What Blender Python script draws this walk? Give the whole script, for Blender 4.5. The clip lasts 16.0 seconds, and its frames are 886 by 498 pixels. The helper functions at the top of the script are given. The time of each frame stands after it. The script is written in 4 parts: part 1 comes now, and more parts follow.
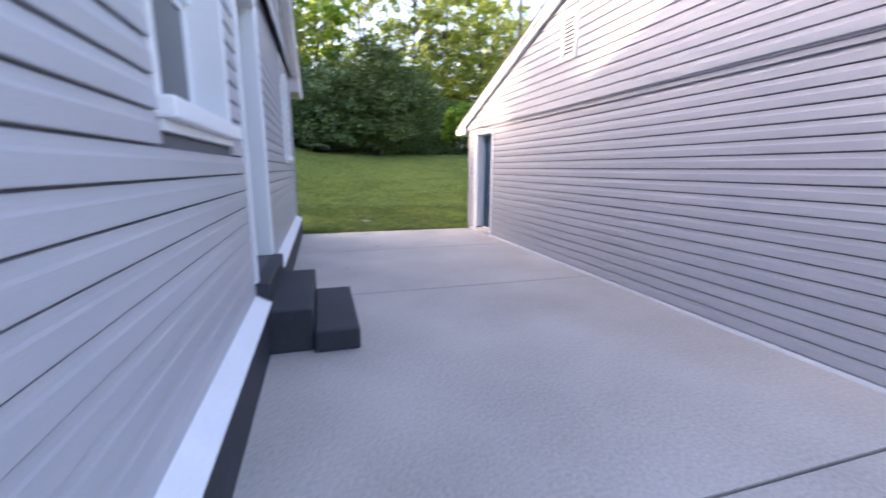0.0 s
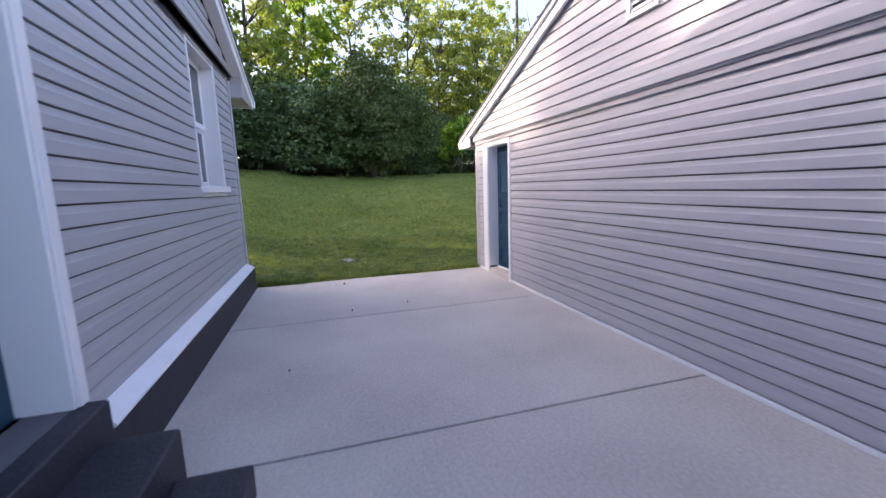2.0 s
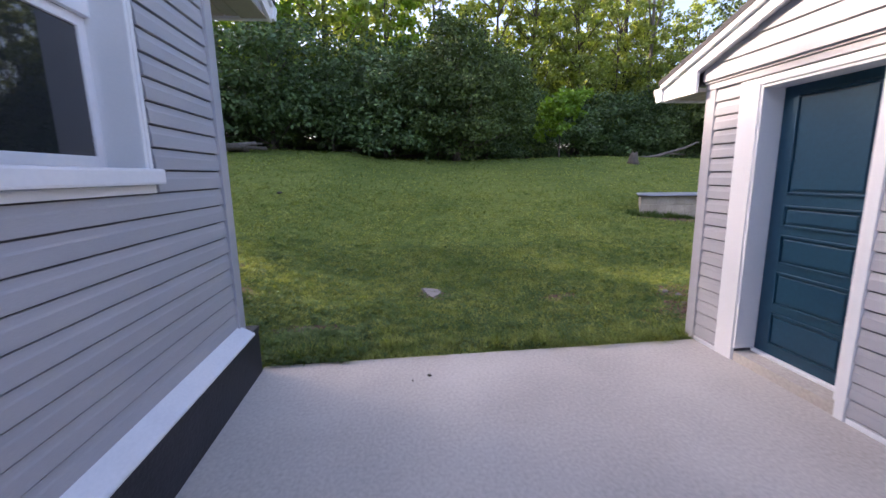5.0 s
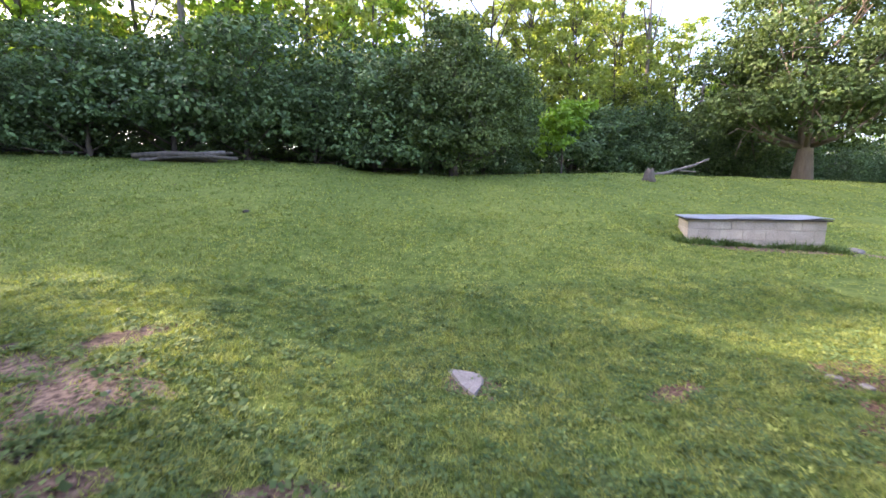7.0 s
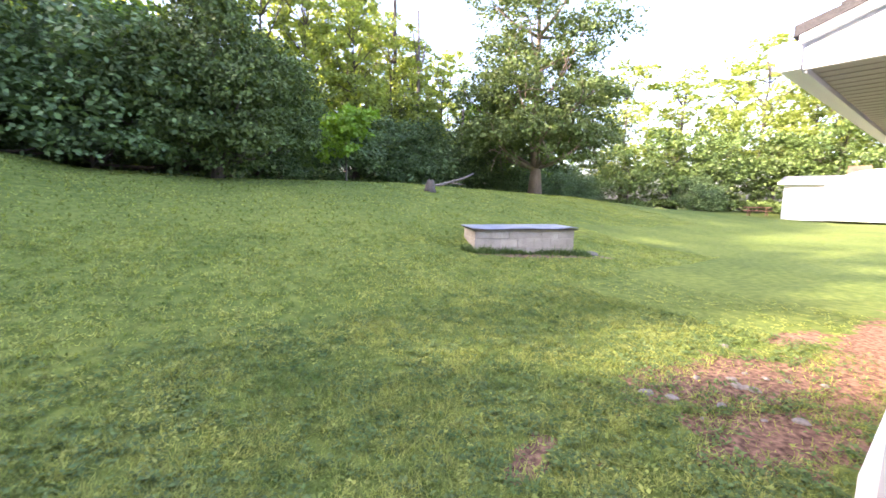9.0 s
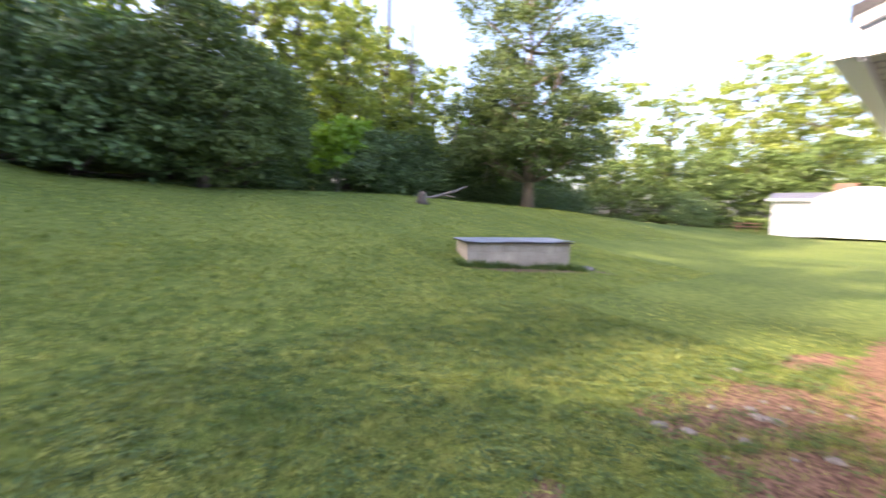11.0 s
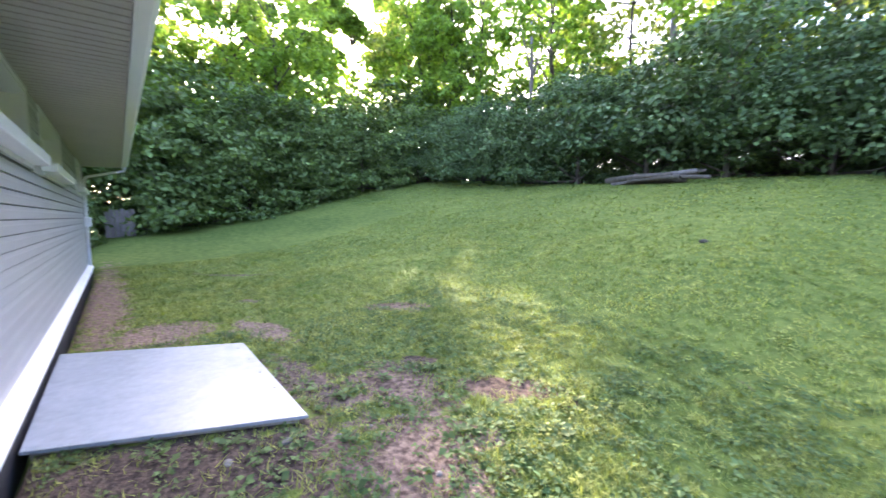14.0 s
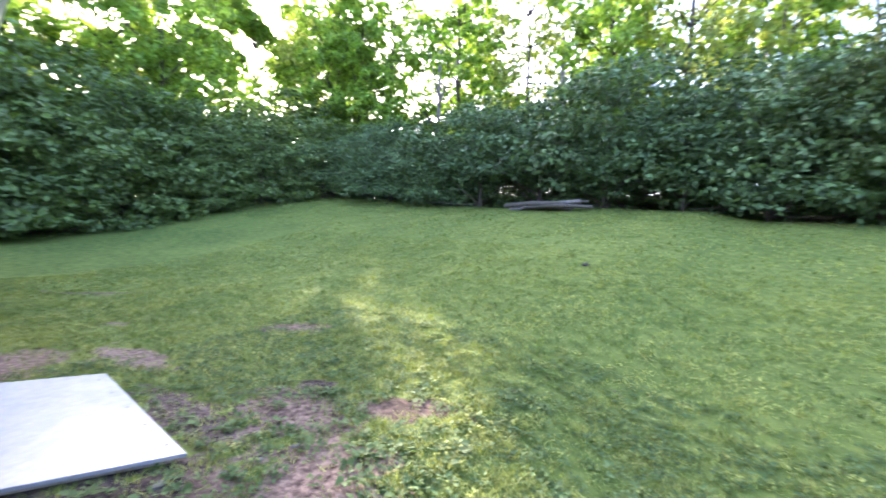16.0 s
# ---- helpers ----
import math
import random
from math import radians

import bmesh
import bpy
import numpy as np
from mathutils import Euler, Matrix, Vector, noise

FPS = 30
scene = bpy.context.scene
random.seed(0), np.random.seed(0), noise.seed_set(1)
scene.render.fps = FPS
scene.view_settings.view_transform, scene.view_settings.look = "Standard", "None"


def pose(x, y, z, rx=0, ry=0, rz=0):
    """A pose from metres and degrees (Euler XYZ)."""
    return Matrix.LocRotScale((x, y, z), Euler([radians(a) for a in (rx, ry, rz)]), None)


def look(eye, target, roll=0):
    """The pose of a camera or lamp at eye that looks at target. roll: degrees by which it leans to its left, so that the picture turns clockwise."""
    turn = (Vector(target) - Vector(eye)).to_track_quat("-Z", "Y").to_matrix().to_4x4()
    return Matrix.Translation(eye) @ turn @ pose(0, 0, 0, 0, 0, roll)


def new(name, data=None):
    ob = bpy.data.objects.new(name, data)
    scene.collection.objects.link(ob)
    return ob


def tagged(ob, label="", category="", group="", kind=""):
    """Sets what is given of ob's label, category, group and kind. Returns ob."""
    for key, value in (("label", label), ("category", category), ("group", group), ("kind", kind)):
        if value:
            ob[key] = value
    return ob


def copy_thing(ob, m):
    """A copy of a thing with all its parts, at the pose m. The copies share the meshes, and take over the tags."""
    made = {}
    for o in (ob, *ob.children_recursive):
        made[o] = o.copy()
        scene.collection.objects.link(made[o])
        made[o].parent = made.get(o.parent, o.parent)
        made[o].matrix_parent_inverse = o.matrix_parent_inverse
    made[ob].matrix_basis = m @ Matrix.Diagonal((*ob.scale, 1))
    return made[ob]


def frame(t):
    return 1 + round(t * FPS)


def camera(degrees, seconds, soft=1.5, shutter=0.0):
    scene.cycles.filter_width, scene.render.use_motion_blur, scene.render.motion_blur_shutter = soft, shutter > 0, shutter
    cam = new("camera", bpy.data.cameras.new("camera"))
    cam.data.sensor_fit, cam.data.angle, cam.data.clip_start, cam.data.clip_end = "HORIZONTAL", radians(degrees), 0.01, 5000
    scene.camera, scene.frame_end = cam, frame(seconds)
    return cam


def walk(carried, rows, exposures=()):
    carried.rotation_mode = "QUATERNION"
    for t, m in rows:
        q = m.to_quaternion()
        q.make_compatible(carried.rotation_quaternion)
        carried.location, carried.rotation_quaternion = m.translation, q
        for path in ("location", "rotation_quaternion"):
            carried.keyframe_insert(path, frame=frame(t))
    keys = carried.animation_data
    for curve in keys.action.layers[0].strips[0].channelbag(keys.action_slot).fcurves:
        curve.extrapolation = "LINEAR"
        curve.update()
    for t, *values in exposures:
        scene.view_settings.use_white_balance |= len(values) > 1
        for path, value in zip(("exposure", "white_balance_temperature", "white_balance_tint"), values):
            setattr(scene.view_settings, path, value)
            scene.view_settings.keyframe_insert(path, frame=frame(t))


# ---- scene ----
cam = camera(94.3, 16.0, 1.5, 0.4)
PATH = [
    (0, (0.463, -8.770, 1.341), (1.015, -6.886, 0.957), 0.2),
    (0.5, (0.622, -8.339, 1.435), (1.499, -6.573, 1.096), -1.8),
    (1, (0.851, -7.773, 1.445), (1.544, -5.915, 1.184), -2.0),
    (1.5, (0.987, -7.159, 1.436), (1.534, -5.263, 1.106), -1.7),
    (2, (1.094, -6.613, 1.436), (1.640, -4.713, 1.136), -2.0),
    (2.5, (1.223, -6.022, 1.459), (1.528, -4.065, 1.180), -1.5),
    (3, (1.249, -5.416, 1.496), (1.586, -3.458, 1.273), -2.6),
    (3.5, (1.306, -4.803, 1.473), (1.515, -2.825, 1.261), -2.5),
    (3.7, (1.334, -4.576, 1.463), (1.446, -2.604, 1.150), -2.1),
    (5.8, (1.058, -2.227, 1.485), (1.328, -0.278, 1.127), 0.0),
    (6, (1.066, -2.027, 1.480), (1.332, -0.072, 1.153), 0.4),
    (6.5, (0.941, -1.508, 1.474), (1.071, 0.461, 1.150), 1.0),
    (7, (0.889, -1.046, 1.491), (1.176, 0.912, 1.207), -0.5),
    (7.5, (0.932, -0.606, 1.497), (1.195, 1.363, 1.258), -0.2),
    (8, (1.063, -0.322, 1.457), (1.623, 1.582, 1.209), 1.8),
    (8.5, (1.173, 0.008, 1.479), (2.218, 1.697, 1.243), 1.8),
    (8.7, (1.161, 0.051, 1.511), (2.298, 1.678, 1.266), 1.2),
    (10.8, (1.393, 0.321, 1.467), (2.812, 1.718, 1.278), 1.5),
    (11, (1.377, 0.346, 1.480), (2.635, 1.890, 1.298), 1.4),
    (11.5, (1.110, 0.339, 1.490), (1.759, 2.215, 1.249), 2.6),
    (12, (0.989, 0.398, 1.532), (1.026, 2.375, 1.233), 0.0),
    (12.5, (0.937, 0.341, 1.611), (0.556, 2.287, 1.346), 0.7),
    (13, (0.779, 0.443, 1.583), (-0.168, 2.191, 1.363), 0.3),
    (13.5, (0.701, 0.551, 1.556), (-0.634, 2.027, 1.361), 0.8),
    (14, (0.691, 0.570, 1.547), (-0.874, 1.805, 1.382), -0.4),
    (14.5, (0.651, 0.548, 1.547), (-1.045, 1.598, 1.404), -0.5),
    (15, (0.648, 0.541, 1.547), (-1.072, 1.556, 1.441), -0.2),
    (15.5, (0.703, 0.561, 1.571), (-0.858, 1.809, 1.492), 1.1),
    (16, (0.723, 0.550, 1.574), (-0.525, 2.110, 1.501), 1.7),
]
walk(cam, [(t, look(eye, target, roll)) for t, eye, target, roll in PATH],
     [(0, 2.45, 6280, 26), (0.5, 2.27, 6180, 26), (2, 2.08, 6120, 27), (3.5, 1.88, 6070, 27), (6, 2.06, 6120, 27), (6.5, 2.51, 6070, 28), (7, 2.91, 6120, 27), (8, 3.26, 6120, 27), (8.5, 3.21, 6170, 27), (11, 2.56, 6270, 26), (11.5, 2.51, 6170, 26), (12, 2.71, 6170, 25), (13, 3.07, 5970, 24), (14, 3.37, 5770, 24), (15, 3.32, 5620, 24), (16, 3.37, 5570, 25)])

# ---- light ----
SUN_AZ, SUN_EL = radians(66.6), radians(24.6)      # azimuth turned from +y towards -x
SUN_DIR = Vector((-math.sin(SUN_AZ) * math.cos(SUN_EL), math.cos(SUN_AZ) * math.cos(SUN_EL), math.sin(SUN_EL)))
world = bpy.data.worlds.new("sky")
scene.world = world
world.use_nodes = True
wn, wl = world.node_tree.nodes, world.node_tree.links
wn.clear()
sky = wn.new("ShaderNodeTexSky")
sky.sky_type, sky.sun_disc = "NISHITA", False
sky.sun_elevation, sky.sun_rotation = SUN_EL, -SUN_AZ
sky.air_density, sky.dust_density, sky.ozone_density = 1.0, 4.0, 0.6
back = wn.new("ShaderNodeBackground")
back.inputs["Strength"].default_value = 0.15
wout = wn.new("ShaderNodeOutputWorld")
wl.new(sky.outputs[0], back.inputs[0])
wl.new(back.outputs[0], wout.inputs[0])
sun_data = bpy.data.lights.new("sun", "SUN")
sun_data.energy, sun_data.angle, sun_data.color = 3.0, radians(0.6), (1.0, 0.83, 0.57)
sun = new("sun", sun_data)
sun.matrix_world = look(SUN_DIR * 60, (0, 0, 0))

# ---- materials ----


def material(name, a, b, scale=4.0, rough=0.7, fine=40.0, bump=0.0, metal=0.0, vary=0.0, spec=0.5, island=False, stretch=None, translucent=0.0):
    """Two-colour surface mixed by a coarse and a fine noise, with relief."""
    m = bpy.data.materials.new(name)
    m.use_nodes = True
    n, l = m.node_tree.nodes, m.node_tree.links
    p = n["Principled BSDF"]
    tc = n.new("ShaderNodeTexCoord")
    src = tc.outputs["Object"]
    if stretch:
        mp = n.new("ShaderNodeMapping")
        mp.inputs["Scale"].default_value = stretch
        l.new(src, mp.inputs[0])
        src = mp.outputs[0]
    c = n.new("ShaderNodeTexNoise")
    c.inputs["Scale"].default_value, c.inputs["Detail"].default_value = scale, 4
    d = n.new("ShaderNodeTexNoise")
    d.inputs["Scale"].default_value, d.inputs["Detail"].default_value = fine, 3
    l.new(src, c.inputs["Vector"])
    l.new(src, d.inputs["Vector"])
    add = n.new("ShaderNodeMath")
    add.operation = "MULTIPLY_ADD"
    l.new(d.outputs[0], add.inputs[0])
    add.inputs[1].default_value = 0.5
    half = n.new("ShaderNodeMath")
    half.operation = "MULTIPLY"
    l.new(c.outputs[0], half.inputs[0])
    half.inputs[1].default_value = 0.5
    l.new(half.outputs[0], add.inputs[2])
    fac = add.outputs[0]
    ramp = n.new("ShaderNodeValToRGB")
    ramp.color_ramp.elements[0].position, ramp.color_ramp.elements[1].position = 0.33, 0.67
    ramp.color_ramp.elements[0].color, ramp.color_ramp.elements[1].color = (*a, 1), (*b, 1)
    l.new(fac, ramp.inputs[0])
    col = ramp.outputs[0]
    if vary:
        if island:
            r = n.new("ShaderNodeNewGeometry").outputs["Random Per Island"]
        else:
            r = n.new("ShaderNodeObjectInfo").outputs["Random"]
        mr = n.new("ShaderNodeMapRange")
        mr.inputs[3].default_value, mr.inputs[4].default_value = 1 - vary, 1 + vary
        l.new(r, mr.inputs[0])
        hs = n.new("ShaderNodeHueSaturation")
        l.new(mr.outputs[0], hs.inputs["Value"])
        l.new(col, hs.inputs["Color"])
        col = hs.outputs[0]
    l.new(col, p.inputs["Base Color"])
    p.inputs["Roughness"].default_value, p.inputs["Metallic"].default_value = rough, metal
    p.inputs["Specular IOR Level"].default_value = spec
    if bump:
        bp = n.new("ShaderNodeBump")
        bp.inputs["Strength"].default_value, bp.inputs["Distance"].default_value = bump, 0.02
        l.new(fac, bp.inputs["Height"])
        l.new(bp.outputs[0], p.inputs["Normal"])
    if translucent:
        tr = n.new("ShaderNodeBsdfTranslucent")
        tint = n.new("ShaderNodeMixRGB")
        tint.blend_type = "MULTIPLY"
        tint.inputs[0].default_value = 1
        tint.inputs[2].default_value = (1.5, 1.5, 0.5, 1)
        l.new(col, tint.inputs[1])
        l.new(tint.outputs[0], tr.inputs[0])
        mix = n.new("ShaderNodeMixShader")
        mix.inputs[0].default_value = translucent
        l.new(p.outputs[0], mix.inputs[1])
        l.new(tr.outputs[0], mix.inputs[2])
        l.new(mix.outputs[0], n["Material Output"].inputs[0])
    return m


M_SIDING = material("grey_vinyl", (0.365, 0.365, 0.395), (0.425, 0.425, 0.45), 1.2, 0.42, 60, 0.06, vary=0.03, stretch=(1, 1, 6))
# core coloured dark so gaps between siding boards read as shadow lines
M_CORE = material("shade_dark_core", (0.10, 0.10, 0.11), (0.13, 0.13, 0.14), 3, 0.9)
M_WHITE = material("white_paint", (0.76, 0.77, 0.79), (0.83, 0.83, 0.84), 2.5, 0.4, 50, 0.05)
M_LEDGE = material("white_ledge_paint", (0.72, 0.73, 0.75), (0.84, 0.84, 0.85), 3.5, 0.5, 70, 0.12)
M_CAP = material("white_aluminium_cap", (0.74, 0.75, 0.77), (0.80, 0.80, 0.81), 1.5, 0.35, 90, 0.04)
M_BLACK = material("black_masonry_paint", (0.011, 0.012, 0.018), (0.030, 0.031, 0.042), 3, 0.6, 55, 0.5)
M_TEAL = material("teal_door_paint", (0.003, 0.038, 0.075), (0.006, 0.052, 0.098), 2, 0.45, 40, 0.05)
M_SOFFIT = material("beige_soffit_vinyl", (0.34, 0.31, 0.275), (0.41, 0.38, 0.335), 1.5, 0.5, 50, 0.04)
M_SHINGLE = material("dark_asphalt_shingle", (0.03, 0.03, 0.035), (0.08, 0.078, 0.08), 5, 0.95, 120, 0.6)
M_CONCRETE = material("worn_concrete", (0.37, 0.335, 0.295), (0.57, 0.525, 0.47), 0.9, 0.85, 45, 0.12, vary=0.03)
M_JOINT = material("dark_joint", (0.025, 0.024, 0.022), (0.05, 0.048, 0.045), 5, 0.95)
M_BLOCK = material("weathered_concrete_block", (0.24, 0.215, 0.18), (0.44, 0.40, 0.34), 3.5, 0.92, 50, 0.5, vary=0.1)
M_LID = material("blue_grey_sheet", (0.10, 0.12, 0.16), (0.30, 0.33, 0.39), 2.5, 0.45, 30, 0.1)
M_PANEL = material("galvanised_sheet", (0.25, 0.285, 0.33), (0.38, 0.415, 0.465), 2.2, 0.32, 14, 0.08, spec=0.6)
M_BARK = material("bark", (0.05, 0.042, 0.034), (0.14, 0.115, 0.09), 3, 0.95, 25, 0.9, stretch=(3, 3, 0.6))
# lighter copy of the bark, with the light put into its colour
M_LIT_BARK = material("lit_bark", (0.13, 0.10, 0.075), (0.26, 0.20, 0.15), 3, 0.95, 25, 0.9, stretch=(3, 3, 0.6))
M_DEAD = material("dead_wood", (0.10, 0.085, 0.075), (0.24, 0.205, 0.18), 3, 0.95, 25, 0.8, stretch=(3, 3, 0.7))
M_STONE = material("pale_stone", (0.13, 0.12, 0.11), (0.26, 0.24, 0.225), 6, 0.9, 50, 0.5, vary=0.12)
M_POLE = material("creosoted_pole", (0.03, 0.024, 0.02), (0.06, 0.05, 0.042), 2, 0.9)
M_ROOF_FAR = material("grey_shingle", (0.20, 0.19, 0.20), (0.30, 0.28, 0.28), 1.5, 0.9, 20, 0.3)
M_BRICK = material("red_brick", (0.26, 0.13, 0.09), (0.36, 0.19, 0.13), 3, 0.9, 30, 0.4)
M_REDWOOD = material("reddish_board", (0.22, 0.10, 0.07), (0.30, 0.15, 0.10), 3, 0.8)
LEAF_DARK = material("leaf_dark", (0.055, 0.10, 0.04), (0.125, 0.188, 0.068), 0.35, 0.55, 3, vary=0.5, island=True, translucent=0.15, spec=0.3)
LEAF_MID = material("leaf_mid", (0.13, 0.225, 0.04), (0.24, 0.36, 0.065), 0.3, 0.5, 3, vary=0.4, island=True, translucent=0.5, spec=0.3)
LEAF_OLIVE = material("leaf_olive", (0.055, 0.09, 0.03), (0.12, 0.165, 0.05), 0.3, 0.6, 3, vary=0.45, island=True, translucent=0.2, spec=0.25)
LEAF_LIGHT = material("leaf_light", (0.16, 0.21, 0.06), (0.29, 0.34, 0.10), 0.3, 0.5, 3, vary=0.35, island=True, translucent=0.5, spec=0.3)
LEAF_SHADE = material("leaf_shade", (0.07, 0.12, 0.032), (0.15, 0.21, 0.06), 0.3, 0.5, 3, vary=0.45, island=True, translucent=0.2, spec=0.3)
LEAF_LIME = material("leaf_lime", (0.144, 0.264, 0.024), (0.216, 0.336, 0.036), 0.5, 0.5, 3, vary=0.3, island=True, translucent=0.4)
M_GRASS = material("grass_blade", (0.095, 0.155, 0.038), (0.315, 0.34, 0.10), 1.1, 0.7, 6, vary=0.4, island=True, translucent=0.3, spec=0.2)
M_WEED = material("broad_weed", (0.06, 0.115, 0.038), (0.135, 0.185, 0.07), 1.0, 0.75, 6, vary=0.35, island=True, translucent=0.25, spec=0.2)


def glass_material():
    m = bpy.data.materials.new("window_glass")
    m.use_nodes = True
    p = m.node_tree.nodes["Principled BSDF"]
    p.inputs["Base Color"].default_value = (0.02, 0.022, 0.026, 1)
    p.inputs["Roughness"].default_value = 0.03
    p.inputs["IOR"].default_value = 1.5
    p.inputs["Specular IOR Level"].default_value = 0.9
    return m


M_GLASS = glass_material()

# bare soil: centre x, y, half-length, half-width, turn, paleness, redness
PATCHES = [(-2.05, 2.25, 0.52, 0.30, 0.2, 0.4, 0.1), (-1.15, 1.85, 0.50, 0.36, -0.6, 0.6, 0.15), (-1.40, 2.78, 0.38, 0.16, 0.6, 0.05, 0.1), (-2.25, 2.62, 0.25, 0.12, 0.5, 0.0, 0.0),
           (-1.75, 0.72, 1.0, 0.50, 1.17, 0.0, 0.0), (-2.6, 1.72, 0.75, 0.15, 0.05, 0.25, 0.0), (-4.4, 1.85, 0.55, 0.2, 0.2, 0.7, 0.1), (-5.0, 0.9, 0.5, 0.5, 0.0, 0.85, 0.2),
           (-8.0, 0.32, 3.4, 0.30, 0.0, 0.95, 0.3), (-4.1, 3.5, 0.42, 0.15, 0.5, 0.5, 0.2), (-9.3, 2.6, 0.9, 0.09, 0.78, 0.3, 0.1), (-6.3, 2.15, 0.22, 0.08, 0.3, 0.6, 0.1),
           (-0.65, 0.95, 0.22, 0.12, 0.3, 0.3, 0.15), (5.35, 1.15, 1.0, 0.45, -0.4, 0.2, 0.4), (4.5, 0.7, 0.6, 0.32, -0.3, 0.2, 0.4), (7.1, 1.15, 0.55, 0.15, -0.2, 0.3, 0.6), (6.8, 0.55, 2.2, 0.28, 0.0, 0.3, 0.6),
           (1.53, 1.95, 0.22, 0.17, -1.2, 0.4, 0.2), (8.1, 5.75, 1.2, 0.12, -0.5, 0.3, 0.2), (9.7, 5.3, 0.4, 0.15, -0.5, 0.7, 0.3), (0.22, 0.85, 0.28, 0.14, 0.3, 0.3, 0.1), (3.0, 1.55, 0.22, 0.1, 0.3, 0.2, 0.4)]


def ground_material():
    """Thin grass over soil; the bare patches have ragged edges."""
    m = bpy.data.materials.new("lawn_ground")
    m.use_nodes = True
    n, l = m.node_tree.nodes, m.node_tree.links
    p = n["Principled BSDF"]
    p.inputs["Roughness"].default_value = 0.95
    p.inputs["Specular IOR Level"].default_value = 0.15
    tc = n.new("ShaderNodeTexCoord")

    def noisy(scale, detail=4, dist=0.0):
        k = n.new("ShaderNodeTexNoise")
        k.inputs["Scale"].default_value, k.inputs["Detail"].default_value, k.inputs["Distortion"].default_value = scale, detail, dist
        l.new(tc.outputs["Object"], k.inputs["Vector"])
        return k.outputs[0]

    def ramp(src, lo, hi, a, b):
        r = n.new("ShaderNodeValToRGB")
        r.color_ramp.elements[0].position, r.color_ramp.elements[1].position = lo, hi
        r.color_ramp.elements[0].color, r.color_ramp.elements[1].color = (*a, 1), (*b, 1)
        l.new(src, r.inputs[0])
        return r.outputs[0]

    def mix(f, a, b):
        k = n.new("ShaderNodeMixRGB")
        l.new(f, k.inputs[0])
        l.new(a, k.inputs[1])
        l.new(b, k.inputs[2])
        return k.outputs[0]

    green = ramp(noisy(0.35, 3), 0.35, 0.65, (0.085, 0.14, 0.02), (0.18, 0.23, 0.04))
    green2 = ramp(noisy(7, 5), 0.35, 0.7, (0.03, 0.055, 0.012), (0.17, 0.19, 0.05))
    half = n.new("ShaderNodeValue")
    half.outputs[0].default_value = 0.55
    grass = mix(half.outputs[0], green, green2)
    def attribute(name):
        k = n.new("ShaderNodeAttribute")
        k.attribute_name = name
        return k.outputs["Fac"]

    grit = noisy(22, 6)
    dark_soil = ramp(grit, 0.32, 0.72, (0.016, 0.012, 0.010), (0.13, 0.095, 0.075))
    pale_soil = ramp(grit, 0.30, 0.66, (0.06, 0.042, 0.032), (0.34, 0.265, 0.21))
    red_soil = ramp(grit, 0.30, 0.68, (0.09, 0.042, 0.025), (0.38, 0.20, 0.12))
    soil = mix(attribute("redness"), mix(attribute("paleness"), dark_soil, pale_soil), red_soil)
    at = n.new("ShaderNodeAttribute")
    at.attribute_name = "bare"
    edge = n.new("ShaderNodeMath")
    edge.operation = "MULTIPLY_ADD"
    l.new(noisy(5, 5, 0.6), edge.inputs[0])
    edge.inputs[1].default_value = 2.0
    sub = n.new("ShaderNodeMath")
    sub.operation = "SUBTRACT"
    l.new(at.outputs["Fac"], sub.inputs[0])
    sub.inputs[1].default_value = 1.0
    l.new(sub.outputs[0], edge.inputs[2])
    f = ramp(edge.outputs[0], 0.42, 0.55, (0, 0, 0), (1, 1, 1))
    l.new(mix(f, grass, soil), p.inputs["Base Color"])
    bp = n.new("ShaderNodeBump")
    bp.inputs["Strength"].default_value, bp.inputs["Distance"].default_value = 0.6, 0.03
    l.new(noisy(48, 6), bp.inputs["Height"])
    l.new(bp.outputs[0], p.inputs["Normal"])
    return m


M_GROUND = ground_material()

# ---- building helpers ----


def mesh_of(name, verts, faces, mat, smooth=False):
    me = bpy.data.meshes.new(name)
    me.from_pydata(verts, [], faces)
    me.materials.append(mat)
    if smooth:
        me.polygons.foreach_set("use_smooth", [True] * len(me.polygons))
    me.update()
    return me


def part(name, bm, mat, parent=None, label=""):
    """One mesh object from a bmesh, under a thing or a part."""
    me = bpy.data.meshes.new(name)
    bmesh.ops.recalc_face_normals(bm, faces=bm.faces)
    bm.to_mesh(me)
    bm.free()
    me.materials.append(mat)
    ob = new(name, me)
    ob.parent = parent
    if label:
        tagged(ob, label)
    return ob


def thing(name, x, y, z, label, category, group="", kind=""):
    ob = new(name)
    ob.matrix_basis = pose(x, y, z)
    return tagged(ob, label, category, group, kind)


def add_box(bm, lo, hi, bevel=0.0, seg=2):
    c = [(a + b) / 2 for a, b in zip(lo, hi)]
    s = [abs(b - a) for a, b in zip(lo, hi)]
    g = bmesh.ops.create_cube(bm, size=1, matrix=Matrix.LocRotScale(c, None, s))
    if bevel:
        es = list({e for v in g["verts"] for e in v.link_edges})
        bmesh.ops.bevel(bm, geom=es, offset=bevel, segments=seg, affect="EDGES", profile=0.6)
    return bm


def box(lo, hi, bevel=0.0, seg=2):
    return add_box(bmesh.new(), lo, hi, bevel, seg)


